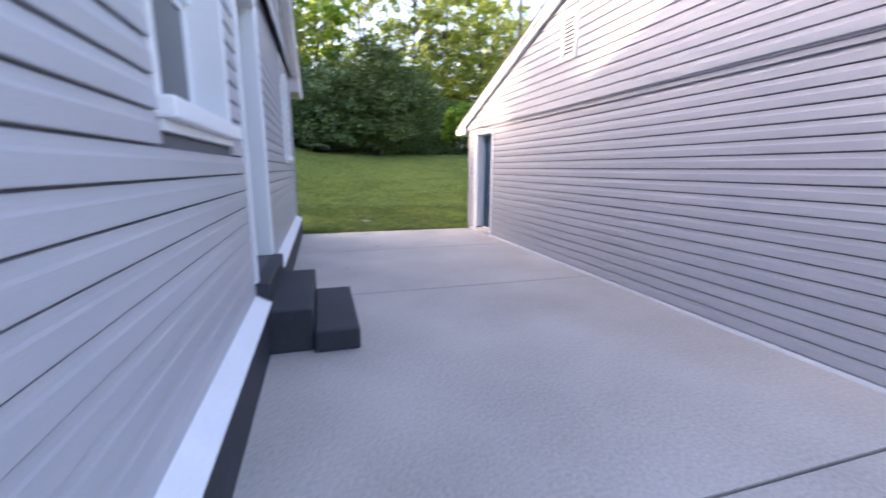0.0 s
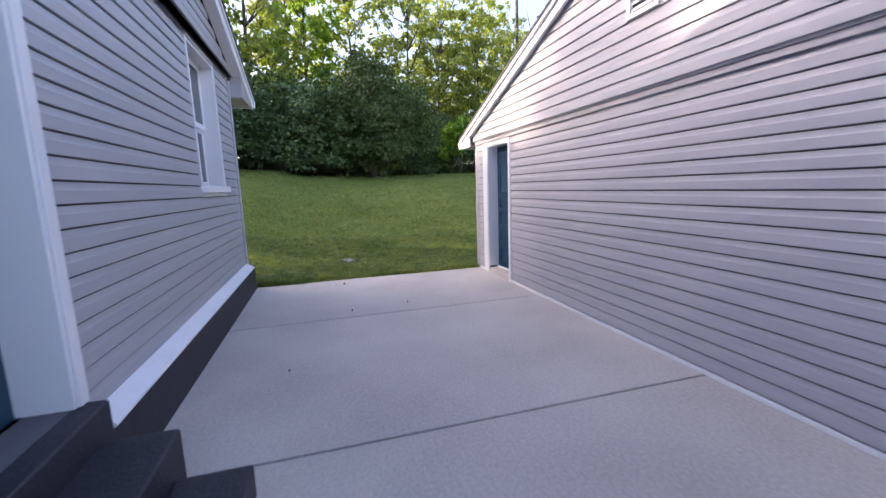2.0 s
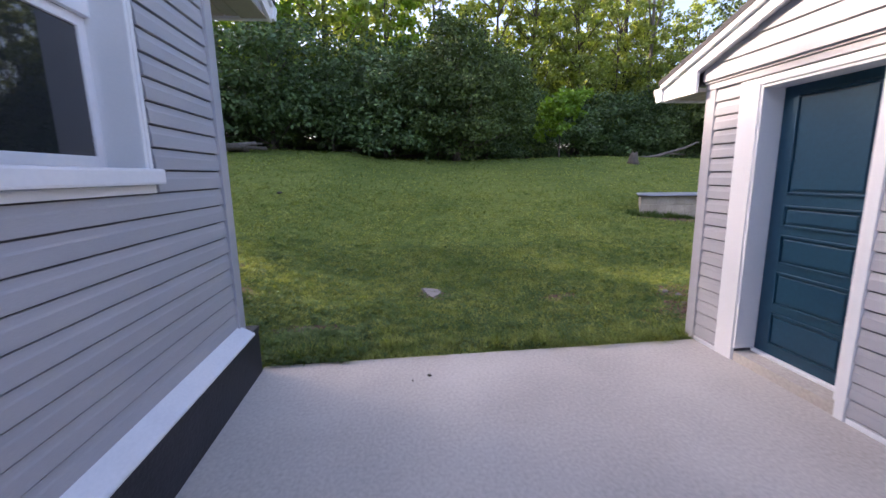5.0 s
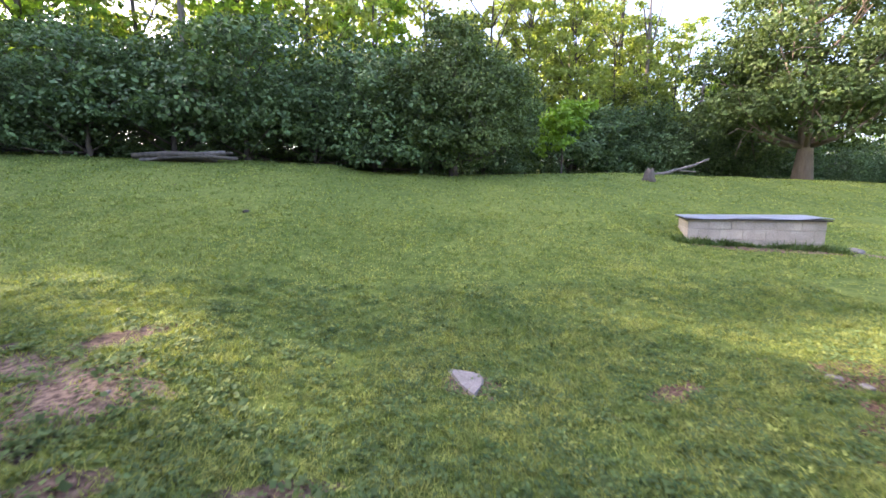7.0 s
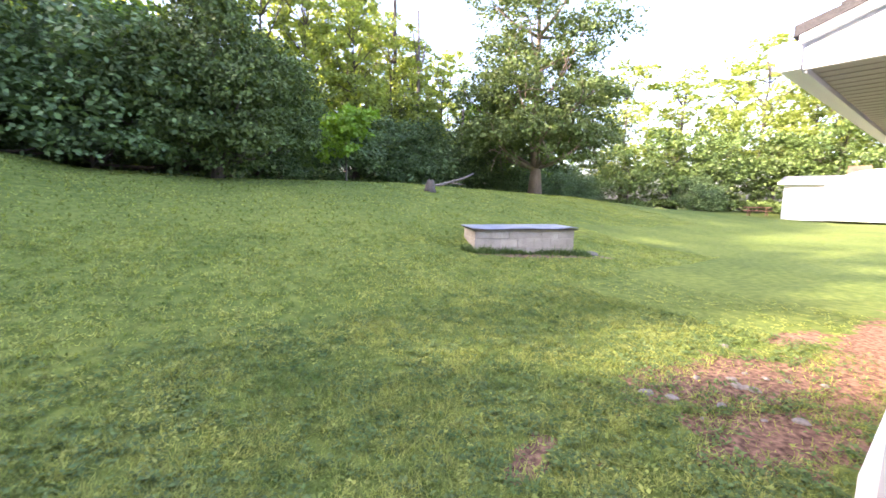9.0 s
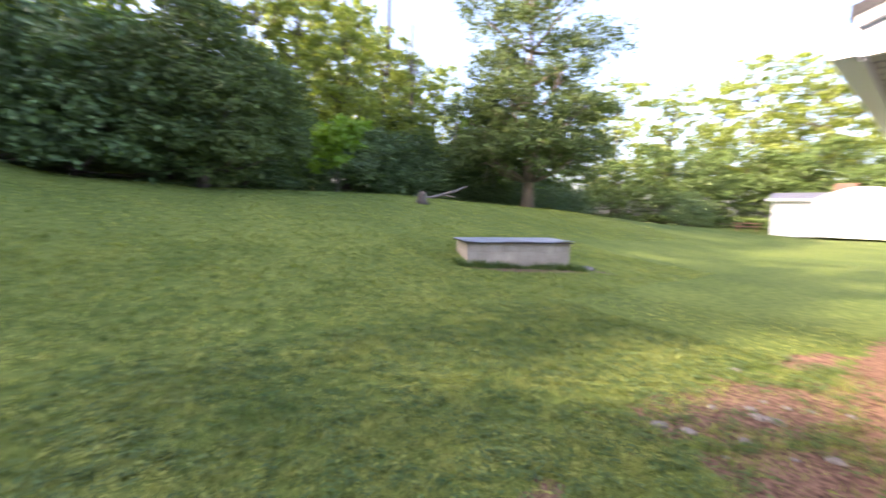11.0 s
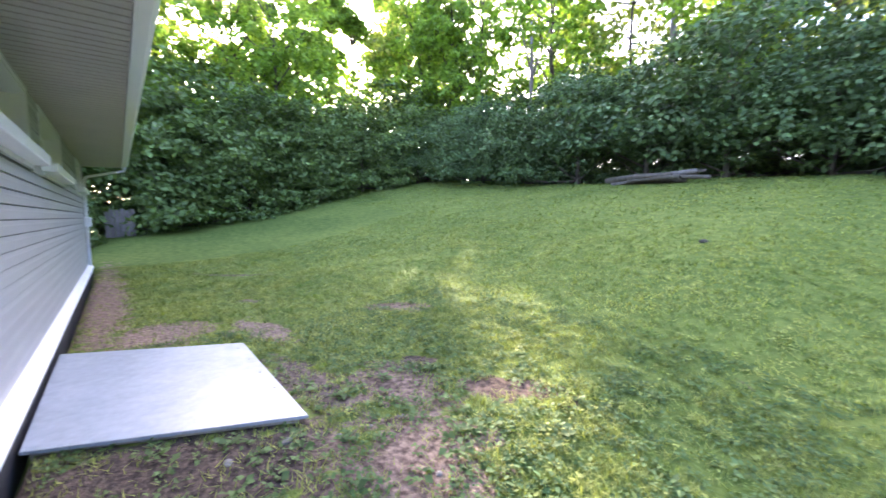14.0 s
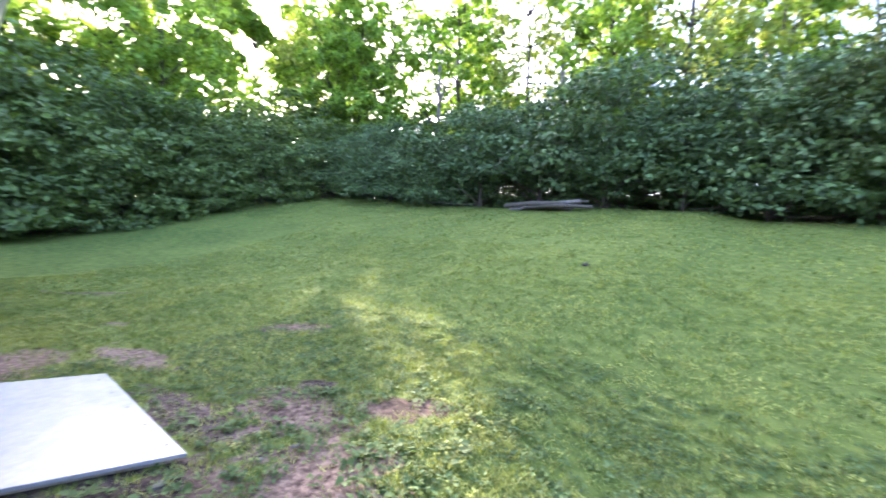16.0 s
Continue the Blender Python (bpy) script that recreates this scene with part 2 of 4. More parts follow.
def prism(poly, axis, a, b, bevel=0.0):
    """A polygon given in the two other axes, drawn out along axis from a to b."""
    bm = bmesh.new()

    def at(u, v, w):
        return {"x": (w, u, v), "y": (u, w, v), "z": (u, v, w)}[axis]

    low = [bm.verts.new(at(u, v, a)) for u, v in poly]
    high = [bm.verts.new(at(u, v, b)) for u, v in poly]
    k = len(poly)
    bm.faces.new(low)
    bm.faces.new(high[::-1])
    for i in range(k):
        bm.faces.new((low[i], low[(i + 1) % k], high[(i + 1) % k], high[i]))
    if bevel:
        bmesh.ops.bevel(bm, geom=list(bm.edges), offset=bevel, segments=2, affect="EDGES")
    return bm


def tube(bm, pts, radii, sides=8):
    rings = []
    for i, (p, r) in enumerate(zip(pts, radii)):
        d = (pts[min(i + 1, len(pts) - 1)] - pts[max(i - 1, 0)]).normalized()
        u = d.orthogonal().normalized()
        v = d.cross(u)
        rings.append([bm.verts.new(p + (u * math.cos(2 * math.pi * k / sides) + v * math.sin(2 * math.pi * k / sides)) * r) for k in range(sides)])
    for a, b in zip(rings, rings[1:]):
        k0 = min(range(sides), key=lambda k: (b[k].co - a[0].co).length)
        for k in range(sides):
            bm.faces.new((a[k], a[(k + 1) % sides], b[(k + 1 + k0) % sides], b[(k + k0) % sides]))
    bm.faces.new(rings[0][::-1])
    bm.faces.new(rings[-1])
    return bm


def shade_smooth(ob):
    ob.data.polygons.foreach_set("use_smooth", [True] * len(ob.data.polygons))
    return ob


COURSE = 0.1103


def siding(parent, axis, plane, out, z0, z1, span, holes=()):
    """Dutch-lap siding with a coved upper edge, one object a board. axis: the direction in which the boards run; out: +1 or -1, the way the wall faces;
    span(z) gives the ends of the wall at that height; holes: (u0, u1, z0, z1)."""
    rows = int((z1 - z0) / COURSE + 0.5)
    rise = (z1 - z0) / rows
    for i in range(rows):
        zb = z0 + i * rise
        zt = zb + rise
        u0, u1 = span(zb + rise * 0.5)
        cuts = [(u0, u1)]
        for a, b, c, d in holes:
            if c < zb + rise * 0.6 and d > zb + rise * 0.4:
                cuts = [s for lo, hi in cuts for s in ((lo, min(hi, a)), (max(lo, b), hi)) if s[1] - s[0] > 0.02]
        for lo, hi in cuts:
            prof = [(0.0, rise - 0.001), (0.010, rise - 0.001), (0.011, rise - 0.004), (0.0118, rise - 0.014), (0.0145, rise - 0.030), (0.0182, rise - 0.040), (0.0205, 0.018), (0.0205, 0.0115), (0.019, 0.009), (0.0, 0.009)]
            poly = [(plane + out * o, zb + z) for o, z in prof]
            part("siding_board", prism(poly, axis, lo, hi), M_SIDING, parent)


# ---- the lay of the land ----


def smooth(t):
    t = np.clip(t, 0, 1)
    return t * t * (3 - 2 * t)


def height(x, y):
    x, y = np.asarray(x, float), np.asarray(y, float)
    crest = np.interp(x, [-30, -8, -4, 3.6, 11, 24, 35, 45, 80, 200], [2.8, 2.6, 2.5, 2.1, 2.2, 1.75, 1.0, 0.6, 0.3, 0.0])
    foot = np.interp(x, [0, 8, 20], [1.5, 2.5, 6.0])
    z = 0.2 * smooth((0.4 - x) / 1.6) * smooth((y + 0.5) / 0.6) + crest * smooth((y - foot) / (17.0 - foot))
    z += 0.85 * smooth((-8 - x) / 14) * smooth((y + 4) / 6)
    wood = np.interp(x, [0, 10, 30], [17.6, 24.0, 27.5])
    z += 0.10 * np.clip(y - wood, 0, 22) * smooth((x + 22) / 6) * smooth((46 - x) / 10)
    z += 0.13 * np.exp(-((x - 9.2) ** 2 / 1.1 + (y - 5.3) ** 2 / 0.7))
    z += 0.02 * np.sin(x * 1.7 + y * 0.6) * np.sin(y * 1.3 - x * 0.4) * smooth((y - 0.6) / 2)
    pad = (x > -12.35) & (x < 10.5) & (y < 0.02)
    return np.where(pad, -0.06, z - 0.012)


def bare(x, y):
    f = np.zeros_like(np.asarray(x, float))
    for cx, cy, a, b, turn, _, _ in PATCHES:
        u = (x - cx) * math.cos(turn) + (y - cy) * math.sin(turn)
        v = -(x - cx) * math.sin(turn) + (y - cy) * math.cos(turn)
        f = np.maximum(f, np.clip(1.35 - np.sqrt((u / a) ** 2 + (v / b) ** 2) * 0.75, 0, 1))
    return f


def build_ground():
    xs = np.concatenate([[-1500, -600, -250, -120, -70, -45], np.arange(-32, -10, 1.0), np.arange(-10, 14, 0.12), np.arange(14, 60, 1.5), [70, 90, 120, 250, 600, 1500]])
    ys = np.concatenate([[-1500, -600, -250, -100, -50, -25, -12, -6, -2], np.arange(-0.6, 9, 0.12), np.arange(9, 30, 0.7), np.arange(30, 60, 3), [75, 120, 250, 600, 1500]])
    X, Y = np.meshgrid(xs, ys)
    Z = height(X, Y)
    v = np.stack([X, Y, Z], -1).reshape(-1, 3)
    w, h = len(xs), len(ys)
    i = np.arange(w * h).reshape(h, w)
    f = np.stack([i[:-1, :-1], i[:-1, 1:], i[1:, 1:], i[1:, :-1]], -1).reshape(-1, 4)
    me = mesh_of("ground", v.tolist(), f.tolist(), M_GROUND, True)
    near = np.stack([np.hypot((v[:, 0] - p[0]) / p[2], (v[:, 1] - p[1]) / p[3]) for p in PATCHES])
    weight = np.exp(-near * 4) + 1e-12
    tone = np.array([p[5:7] for p in PATCHES])
    blend = weight.T @ tone / weight.sum(0)[:, None]
    for key, values in (("bare", bare(v[:, 0], v[:, 1])), ("paleness", blend[:, 0]), ("redness", blend[:, 1])):
        at = me.attributes.new(key, "FLOAT", "POINT")
        at.data.foreach_set("value", values)
    return tagged(new("ground", me), "sloping mown lawn with bare soil patches", "ground", kind="structure")


build_ground()

# ---- concrete drive ----
pavement = thing("pavement", 1.9, -5, 0, "pale worn concrete drive between house and garage", "pavement", kind="structure")
pavement.matrix_basis = Matrix()
part("bed", box((0.04, -24, -0.2), (3.71, 0.09, -0.03)), M_JOINT, pavement)
SEAMS = [0.12, -1.96, -4.40, -7.66, -10.1, -11.9, -14.4, -24]
for a, b in zip(SEAMS, SEAMS[1:]):
    part("concrete_slab", box((0.035, b + 0.010, -0.12), (3.712, a - 0.010, 0.0), 0.008), M_CONCRETE, pavement)

# ---- windows and doors ----
FACE = {"x": lambda o, u, z: (o, u, z), "y": lambda o, u, z: (u, o, z)}


def fbox(side, plane, out, o0, o1, u0, u1, z0, z1, bevel=0.0):
    """A box on a wall: o0..o1 outwards from the plane, u0..u1 along it."""
    a, b = FACE[side](plane + out * o0, u0, z0), FACE[side](plane + out * o1, u1, z1)
    lo = [min(i, j) for i, j in zip(a, b)]
    hi = [max(i, j) for i, j in zip(a, b)]
    return box(lo, hi, bevel)


def make_window(house, side, plane, out, u0, u1, z0, z1, panes=1, deep=0.13, sill_out=0.075, sill_over=0.06, sill_tall=0.075):
    """A recessed sash window with capped reveals, face trim and a thick sill."""
    win = part("window", fbox(side, plane, out, -deep - 0.12, -deep - 0.08, u0, u1, z0, z1), M_CORE, house, "white double-hung window in a deep white reveal")
    t = 0.025
    for a, b, c, d in ((u0, u0 + t, z0, z1), (u1 - t, u1, z0, z1)):
        part("jamb", fbox(side, plane, out, -deep - 0.08, 0.022, a, b, c, d, 0.004), M_CAP, win)
    part("head_jamb", fbox(side, plane, out, -deep - 0.08, 0.022, u0 + t, u1 - t, z1 - t, z1, 0.004), M_CAP, win)
    for a, b in ((u0 - 0.03, u0 - 0.001), (u1 + 0.001, u1 + 0.03)):
        part("face_trim", fbox(side, plane, out, 0.0, 0.024, a, b, z0 - 0.02, z1 + 0.02, 0.003), M_CAP, win)
    part("head_trim", fbox(side, plane, out, 0.0, 0.026, u0 - 0.03, u1 + 0.03, z1 + 0.021, z1 + 0.05, 0.003), M_CAP, win)
    part("sill", fbox(side, plane, out, -deep, sill_out, u0 - sill_over, u1 + sill_over, z0 - sill_tall, z0, 0.012), M_WHITE, win, "thick white painted sill")
    part("apron", fbox(side, plane, out, 0.0, 0.03, u0 - 0.02, u1 + 0.02, z0 - sill_tall - 0.04, z0 - sill_tall - 0.002, 0.003), M_CAP, win)
    w = (u1 - u0 - 2 * t) / panes
    for k in range(panes):
        a, b = u0 + t + k * w, u0 + t + (k + 1) * w
        mid = z0 + (z1 - z0) * 0.47
        for lo, hi, o in ((z0 + 0.001, mid, -deep - 0.02), (mid, z1 - t, -deep + 0.008)):
            s = 0.045
            sash = part("sash", fbox(side, plane, out, o - 0.03, o, a, a + s, lo, hi, 0.004), M_WHITE, win)
            part("sash_stile", fbox(side, plane, out, o - 0.03, o, b - s, b, lo, hi, 0.004), M_WHITE, sash)
            part("sash_rail", fbox(side, plane, out, o - 0.028, o + 0.002, a + s, b - s, lo, lo + s + 0.012, 0.004), M_WHITE, sash)
            part("sash_rail", fbox(side, plane, out, o - 0.028, o + 0.002, a + s, b - s, hi - s, hi, 0.004), M_WHITE, sash)
            part("pane", fbox(side, plane, out, o - 0.018, o - 0.012, a + s, b - s, lo + s, hi - s), M_GLASS, sash)
    return win


def make_door(house, side, plane, out, u0, u1, z0, z1, deep, label, rows):
    """A panelled door set back in a capped reveal; rows: panel heights as shares from the bottom."""
    t = 0.02
    door = part("door", fbox(side, plane, out, -deep - 0.045, -deep, u0 + t, u1 - t, z0, z1 - t), M_TEAL, house, label)
    for a, b in ((u0, u0 + t), (u1 - t, u1)):
        part("jamb", fbox(side, plane, out, -deep - 0.05, 0.02, a, b, z0, z1, 0.004), M_CAP, door, "white capped reveal")
    part("head_jamb", fbox(side, plane, out, -deep - 0.05, 0.02, u0 + t, u1 - t, z1 - t, z1, 0.004), M_CAP, door, "white capped reveal")
    part("threshold", fbox(side, plane, out, -deep - 0.06, -deep + 0.03, u0 + t, u1 - t, z0 - 0.025, z0, 0.004), M_CAP, door, "pale metal threshold")
    h, w = z1 - t - z0, u1 - u0 - 2 * t
    for r0, r1, cols in rows:
        for k in range(cols):
            a = u0 + t + 0.11 + k * (w - 0.11) / cols
            b = u0 + t + (k + 1) * (w - 0.11) / cols
            za, zb = z0 + r0 * h, z0 + r1 * h
            pn = part("panel", fbox(side, plane, out, -deep, -deep + 0.012, a + 0.03, b - 0.03, za + 0.03, zb - 0.03, 0.008), M_TEAL, door)
            for c, d, e, g in ((a, a + 0.015, za, zb), (b - 0.015, b, za, zb), (a + 0.015, b - 0.015, za, za + 0.015), (a + 0.015, b - 0.015, zb - 0.015, zb)):
                part("moulding", fbox(side, plane, out, -deep, -deep + 0.016, c, d, e, g, 0.004), M_TEAL, pn)
    return door


def knob(door, x, y, z, out, side):
    bm = bmesh.new()
    d = Vector((out, 0, 0)) if side == "x" else Vector((0, out, 0))
    p = Vector((x, y, z))
    tube(bm, [p, p + d * 0.012, p + d * 0.014, p + d * 0.035, p + d * 0.042, p + d * 0.06, p + d * 0.07], [0.03, 0.03, 0.012, 0.012, 0.026, 0.028, 0.012], 14)
    shade_smooth(part("door_knob", bm, M_BRASS, door, "dull metal door knob"))


M_BRASS = material("dull_brass", (0.30, 0.25, 0.16), (0.42, 0.36, 0.24), 6, 0.3, 40, metal=0.9)


def wall_with_holes(parent, name, side, plane, out, thick, u0, u1, z0, z1, holes, mat):
    """A thick wall core with real openings, as one mesh of blocks butted end to end."""
    us = sorted({u0, u1, *[h[0] for h in holes], *[h[1] for h in holes]})
    zs = sorted({z0, z1, *[h[2] for h in holes], *[h[3] for h in holes]})
    bm = bmesh.new()
    for a, b in zip(us, us[1:]):
        for c, d in zip(zs, zs[1:]):
            um, zm = (a + b) / 2, (c + d) / 2
            if any(h[0] < um < h[1] and h[2] < zm < h[3] for h in holes):
                continue
            p, q = FACE[side](plane, a, c), FACE[side](plane - out * thick, b, d)
            add_box(bm, [min(i, j) for i, j in zip(p, q)], [max(i, j) for i, j in zip(p, q)])
    bmesh.ops.remove_doubles(bm, verts=bm.verts, dist=1e-5)
    return part(name, bm, mat, parent)


# ---- house ----
HX, HY, HL, HF = -0.06, -0.06, -12.35, -10.6      # side wall, back wall, far corner, front wall
RIDGE_Y, PITCH = -5.0, 0.36
EAVE_Z = 2.78
house = thing("house", 0, 0, 0, "single-storey house in grey lap siding with white trim", "house")
side_holes = [(-1.95, -0.93, 1.53, 2.93), (-7.12, -5.98, 1.58, 2.93), (-5.50, -4.47, 0.50, 2.74)]
back_holes = [(-4.85, -2.12, 2.15, 2.72), (-7.8, -5.6, 2.15, 2.72), (-12.0, -10.6, 2.17, 2.72)]
wall_side = wall_with_holes(house, "wall", "x", HX, 1, 0.22, HF, HY, 0.36, 3.10, side_holes, M_CORE)
wall_back = wall_with_holes(house, "wall", "y", HY, 1, 0.22, HL, HX - 0.23, 0.36, 2.95, back_holes, M_CORE)
part("wall", box((HL, HF, 0.36), (HL + 0.2, HY - 0.23, 3.1)), M_CORE, house)
part("wall", box((HL + 0.21, HF, 0.36), (HX - 0.23, HF + 0.2, 3.0)), M_CORE, house)
part("ceiling", box((HL + 0.21, HF + 0.21, 3.0), (HX - 0.24, HY - 0.24, 3.05)), M_CORE, house)
part("foundation", box((HL - 0.03, HF - 0.02, -0.3), (0.044, 0.036, 0.338), 0.008), M_BLACK, house, "black painted masonry foundation")
siding(wall_side, "y", HX, 1, 0.408, 3.075, lambda z: (HF + 0.03, HY - 0.055), [(-1.97, -0.87, 1.42, 2.98), (-7.15, -5.95, 1.47, 2.98), (-5.56, -4.41, 0.3, 2.80)])
siding(wall_back, "x", HY, 1, 0.40, 2.77, lambda z: (HL + 0.06, HX - 0.055), [(a - 0.03, b + 0.03, c - 0.11, d + 0.05) for a, b, c, d in back_holes])
# corner posts
for cx, cy in ((HX, HY), (HL, HY)):
    sx = 1 if cx == HX else -1
    part("corner_post", box((cx - 0.075 * (sx > 0), cy - 0.075, 0.373), (cx + 0.036 * (sx > 0) + 0.075 * (sx < 0), cy + 0.036, 2.98), 0.005), M_SIDING, house, "grey vinyl corner post")
part("foundation_corner", box((-0.128, -0.098, 0.339), (0.050, 0.040, 0.372), 0.008), M_BLACK, house, "black painted corner block")
# white sloped ledge along the foundation, a thin cap over the black masonry
LEDGE = [(HX, 0.432), (HX, 0.340), (0.050, 0.340), (0.062, 0.344), (0.064, 0.354), (0.058, 0.364)]
part("ledge", prism(LEDGE, "y", HF, -5.60), M_LEDGE, house, "white painted sloping ledge")
part("ledge", prism(LEDGE, "y", -4.40, -0.10), M_LEDGE, house, "white painted sloping ledge")
for k, (a, b) in enumerate(((HL - 0.05, -5.2), (-5.197, -2.6), (-2.597, -0.13))):
    part("ledge", prism(LEDGE, "x", a, b), M_LEDGE, house, "white painted sloping ledge")


def rake_z(y, base_y, base_z, ridge, slope):
    return base_z + (base_y - y) * slope if y > ridge else base_z + (base_y - ridge) * slope - (ridge - y) * slope


# gable over the side wall, standing a little proud
GX = 0.0
h_rake = lambda y: rake_z(y, 0.74, 2.86, RIDGE_Y, PITCH)
gable = part("gable", prism([(HF + 0.05, 3.13), (HY + 0.05, 3.13), (HY + 0.05, h_rake(HY + 0.05) - 0.13), (RIDGE_Y, h_rake(RIDGE_Y) - 0.13), (HF + 0.05, h_rake(HF + 0.05) - 0.13)], "x", -0.2, GX), M_SIDING, house)


def gable_span(z):
    half = (h_rake(RIDGE_Y) - 0.13 - z) / PITCH
    return max(HF + 0.05, RIDGE_Y - half), min(HY + 0.05, RIDGE_Y + half)


siding(gable, "y", GX, 1, 3.14, h_rake(RIDGE_Y) - 0.25, gable_span)
part("gable_band", box((HX + 0.0195, HF + 0.05, 3.055), (0.024, HY + 0.05, 3.138), 0.004), M_SIDING, house, "grey band under the gable")


def gable_roof(parent, x0, x1, eave_y, eave_z, ridge, slope, far_y):
    """Two shingled slopes, with white rake boards on the side towards the drive."""
    top = lambda y: rake_z(y, eave_y, eave_z, ridge, slope)
    for a, b in ((eave_y + 0.03, ridge), (ridge, far_y)):
        roof = part("roof", prism([(a, top(a) + 0.02), (b, top(b) + 0.02), (b, top(b) + 0.055), (a, top(a) + 0.055)], "x", x0, x1), M_SHINGLE, parent, "dark asphalt shingle roof")
        rows = int(abs(b - a) / 0.14)
        for k in range(rows):
            ya, yb = a + (b - a) * k / rows, a + (b - a) * (k + 1) / rows
            part("shingle_course", prism([(ya, top(ya) + 0.068), (yb, top(yb) + 0.057), (yb, top(yb) + 0.0555), (ya, top(ya) + 0.0555)], "x", x0, x1), M_SHINGLE, roof)
    return top


gable_roof(house, HL - 0.3, 0.185, 0.74, 2.88, RIDGE_Y, PITCH, HF - 0.5)
for a, b in ((0.75, RIDGE_Y), (RIDGE_Y, HF - 0.45)):
    t = lambda y: rake_z(y, 0.74, 2.88, RIDGE_Y, PITCH)
    part("rake_board", prism([(a, t(a) + 0.015), (b, t(b) + 0.015), (b, t(b) - 0.17), (a, t(a) - 0.13)], "x", 0.125, 0.15), M_CAP, house, "white rake board")
    part("rake_soffit", prism([(a, t(a) - 0.10), (b, t(b) - 0.10), (b, t(b) - 0.115), (a, t(a) - 0.115)], "x", 0.018, 0.124), M_CAP, house)
    part("rake_edge", prism([(a, t(a) + 0.04), (b, t(b) + 0.04), (b, t(b) - 0.02), (a, t(a) - 0.02)], "x", 0.151, 0.175), M_CAP, house, "white drip edge")
# eave along the back: closed soffit of narrow boards, fascia, gutter, downspout
part("eave_return", box((HX - 0.02, HY + 0.03, EAVE_Z + 0.0), (0.124, 0.60, 3.07), 0.006), M_SIDING, house, "grey boxed eave return")
soffit = part("soffit", box((HL - 0.25, HY + 0.0, EAVE_Z + 0.012), (HX - 0.03, 0.715, EAVE_Z + 0.03)), M_SOFFIT, house, "beige ribbed vinyl soffit")
n_ribs = 110
for k in range(n_ribs):
    a = HL - 0.25 + (HX - 0.03 - HL + 0.25) * k / n_ribs
    b = HL - 0.25 + (HX - 0.03 - HL + 0.25) * (k + 1) / n_ribs
    part("soffit_strip", box((a + 0.008, HY + 0.004, EAVE_Z), (b - 0.008, 0.712, EAVE_Z + 0.012), 0.004, 1), M_SOFFIT, soffit)
part("soffit", box((HX - 0.02, HY + 0.03, EAVE_Z - 0.015), (0.124, 0.715, EAVE_Z - 0.002), 0.004), M_SOFFIT, house)
part("fascia", box((HL - 0.28, 0.716, EAVE_Z - 0.02), (0.122, 0.735, EAVE_Z + 0.13), 0.004), M_CAP, house, "white metal fascia")


def gutter(parent, x0, x1, y, z, mat):
    """An open K-shaped gutter with end caps."""
    prof = [(y, z), (y + 0.07, z), (y + 0.085, z + 0.02), (y + 0.085, z + 0.045), (y + 0.115, z + 0.085), (y + 0.115, z + 0.12), (y + 0.105, z + 0.12), (y + 0.105, z + 0.09), (y + 0.076, z + 0.05), (y + 0.072, z + 0.012), (y + 0.008, z + 0.012), (y + 0.008, z + 0.12), (y, z + 0.12)]
    g = part("gutter", prism(prof, "x", x0, x1), mat, parent, "white metal gutter")
    cap = [(y, z + 0.001), (y + 0.07, z + 0.001), (y + 0.085, z + 0.02), (y + 0.085, z + 0.045), (y + 0.114, z + 0.085), (y + 0.114, z + 0.119), (y, z + 0.119)]
    for a in (x0 - 0.004, x1):
        part("end_cap", prism(cap, "x", a, a + 0.004), mat, g)
    return g


def downspout(parent, x, pts, mat):
    bm = bmesh.new()
    for (y0, z0), (y1, z1) in zip(pts, pts[1:]):
        a, b = Vector((x, y0, z0)), Vector((x, y1, z1))
        d = (b - a).normalized()
        s = Vector((1, 0, 0))
        n = d.cross(s)
        q = []
        for p in (a - d * 0.01, b + d * 0.01):
            q.append([bm.verts.new(p + s * i * 0.036 + n * j * 0.026) for i, j in ((-1, -1), (1, -1), (1, 1), (-1, 1))])
        bm.faces.new(q[0][::-1])
        bm.faces.new(q[1])
        for k in range(4):
            bm.faces.new((q[0][k], q[0][(k + 1) % 4], q[1][(k + 1) % 4], q[1][k]))
    ob = part("downspout", bm, mat, parent, "white metal downspout")
    for z in (0.9, 1.9):
        part("strap", box((x - 0.05, HY + 0.0 + pts[-1][0] - 0.03, z), (x + 0.05, pts[-1][0] + 0.03, z + 0.03), 0.004), mat, ob)
    return ob


gutter(house, HL - 0.3, 0.17, 0.737, EAVE_Z - 0.005, M_CAP)
downspout(house, HL + 0.12, [(0.78, EAVE_Z - 0.01), (0.76, EAVE_Z - 0.10), (0.05, EAVE_Z - 0.28), (0.0, EAVE_Z - 0.36), (0.0, 0.42)], M_CAP)
part("meter_box", box((HL + 0.2, HY + 0.018, 1.33), (HL + 0.38, 0.09, 1.55), 0.012), M_CAP, house, "small white utility box")
for i, (a, b, c, d) in enumerate(side_holes[:2]):
    make_window(house, "x", HX, 1, a, b, c, d, sill_over=0.035)
for (a, b, c, d), n_p in zip(back_holes, (3, 2, 1)):
    make_window(house, "y", HY, 1, a, b, c, d, panes=n_p, deep=0.17, sill_out=0.15, sill_over=0.05, sill_tall=0.10)
hdoor = make_door(house, "x", HX, 1, -5.50, -4.47, 0.50, 2.74, 0.20, "dark teal panelled door in a deep white reveal", [(0.05, 0.45, 2), (0.5, 0.95, 2)])
knob(hdoor, HX - 0.20, -5.36, 1.5, 1, "x")
part("door_trim", box((HX + 0.0, -5.57, 0.50), (HX + 0.035, -5.502, 2.82), 0.005), M_CAP, hdoor, "white door trim")
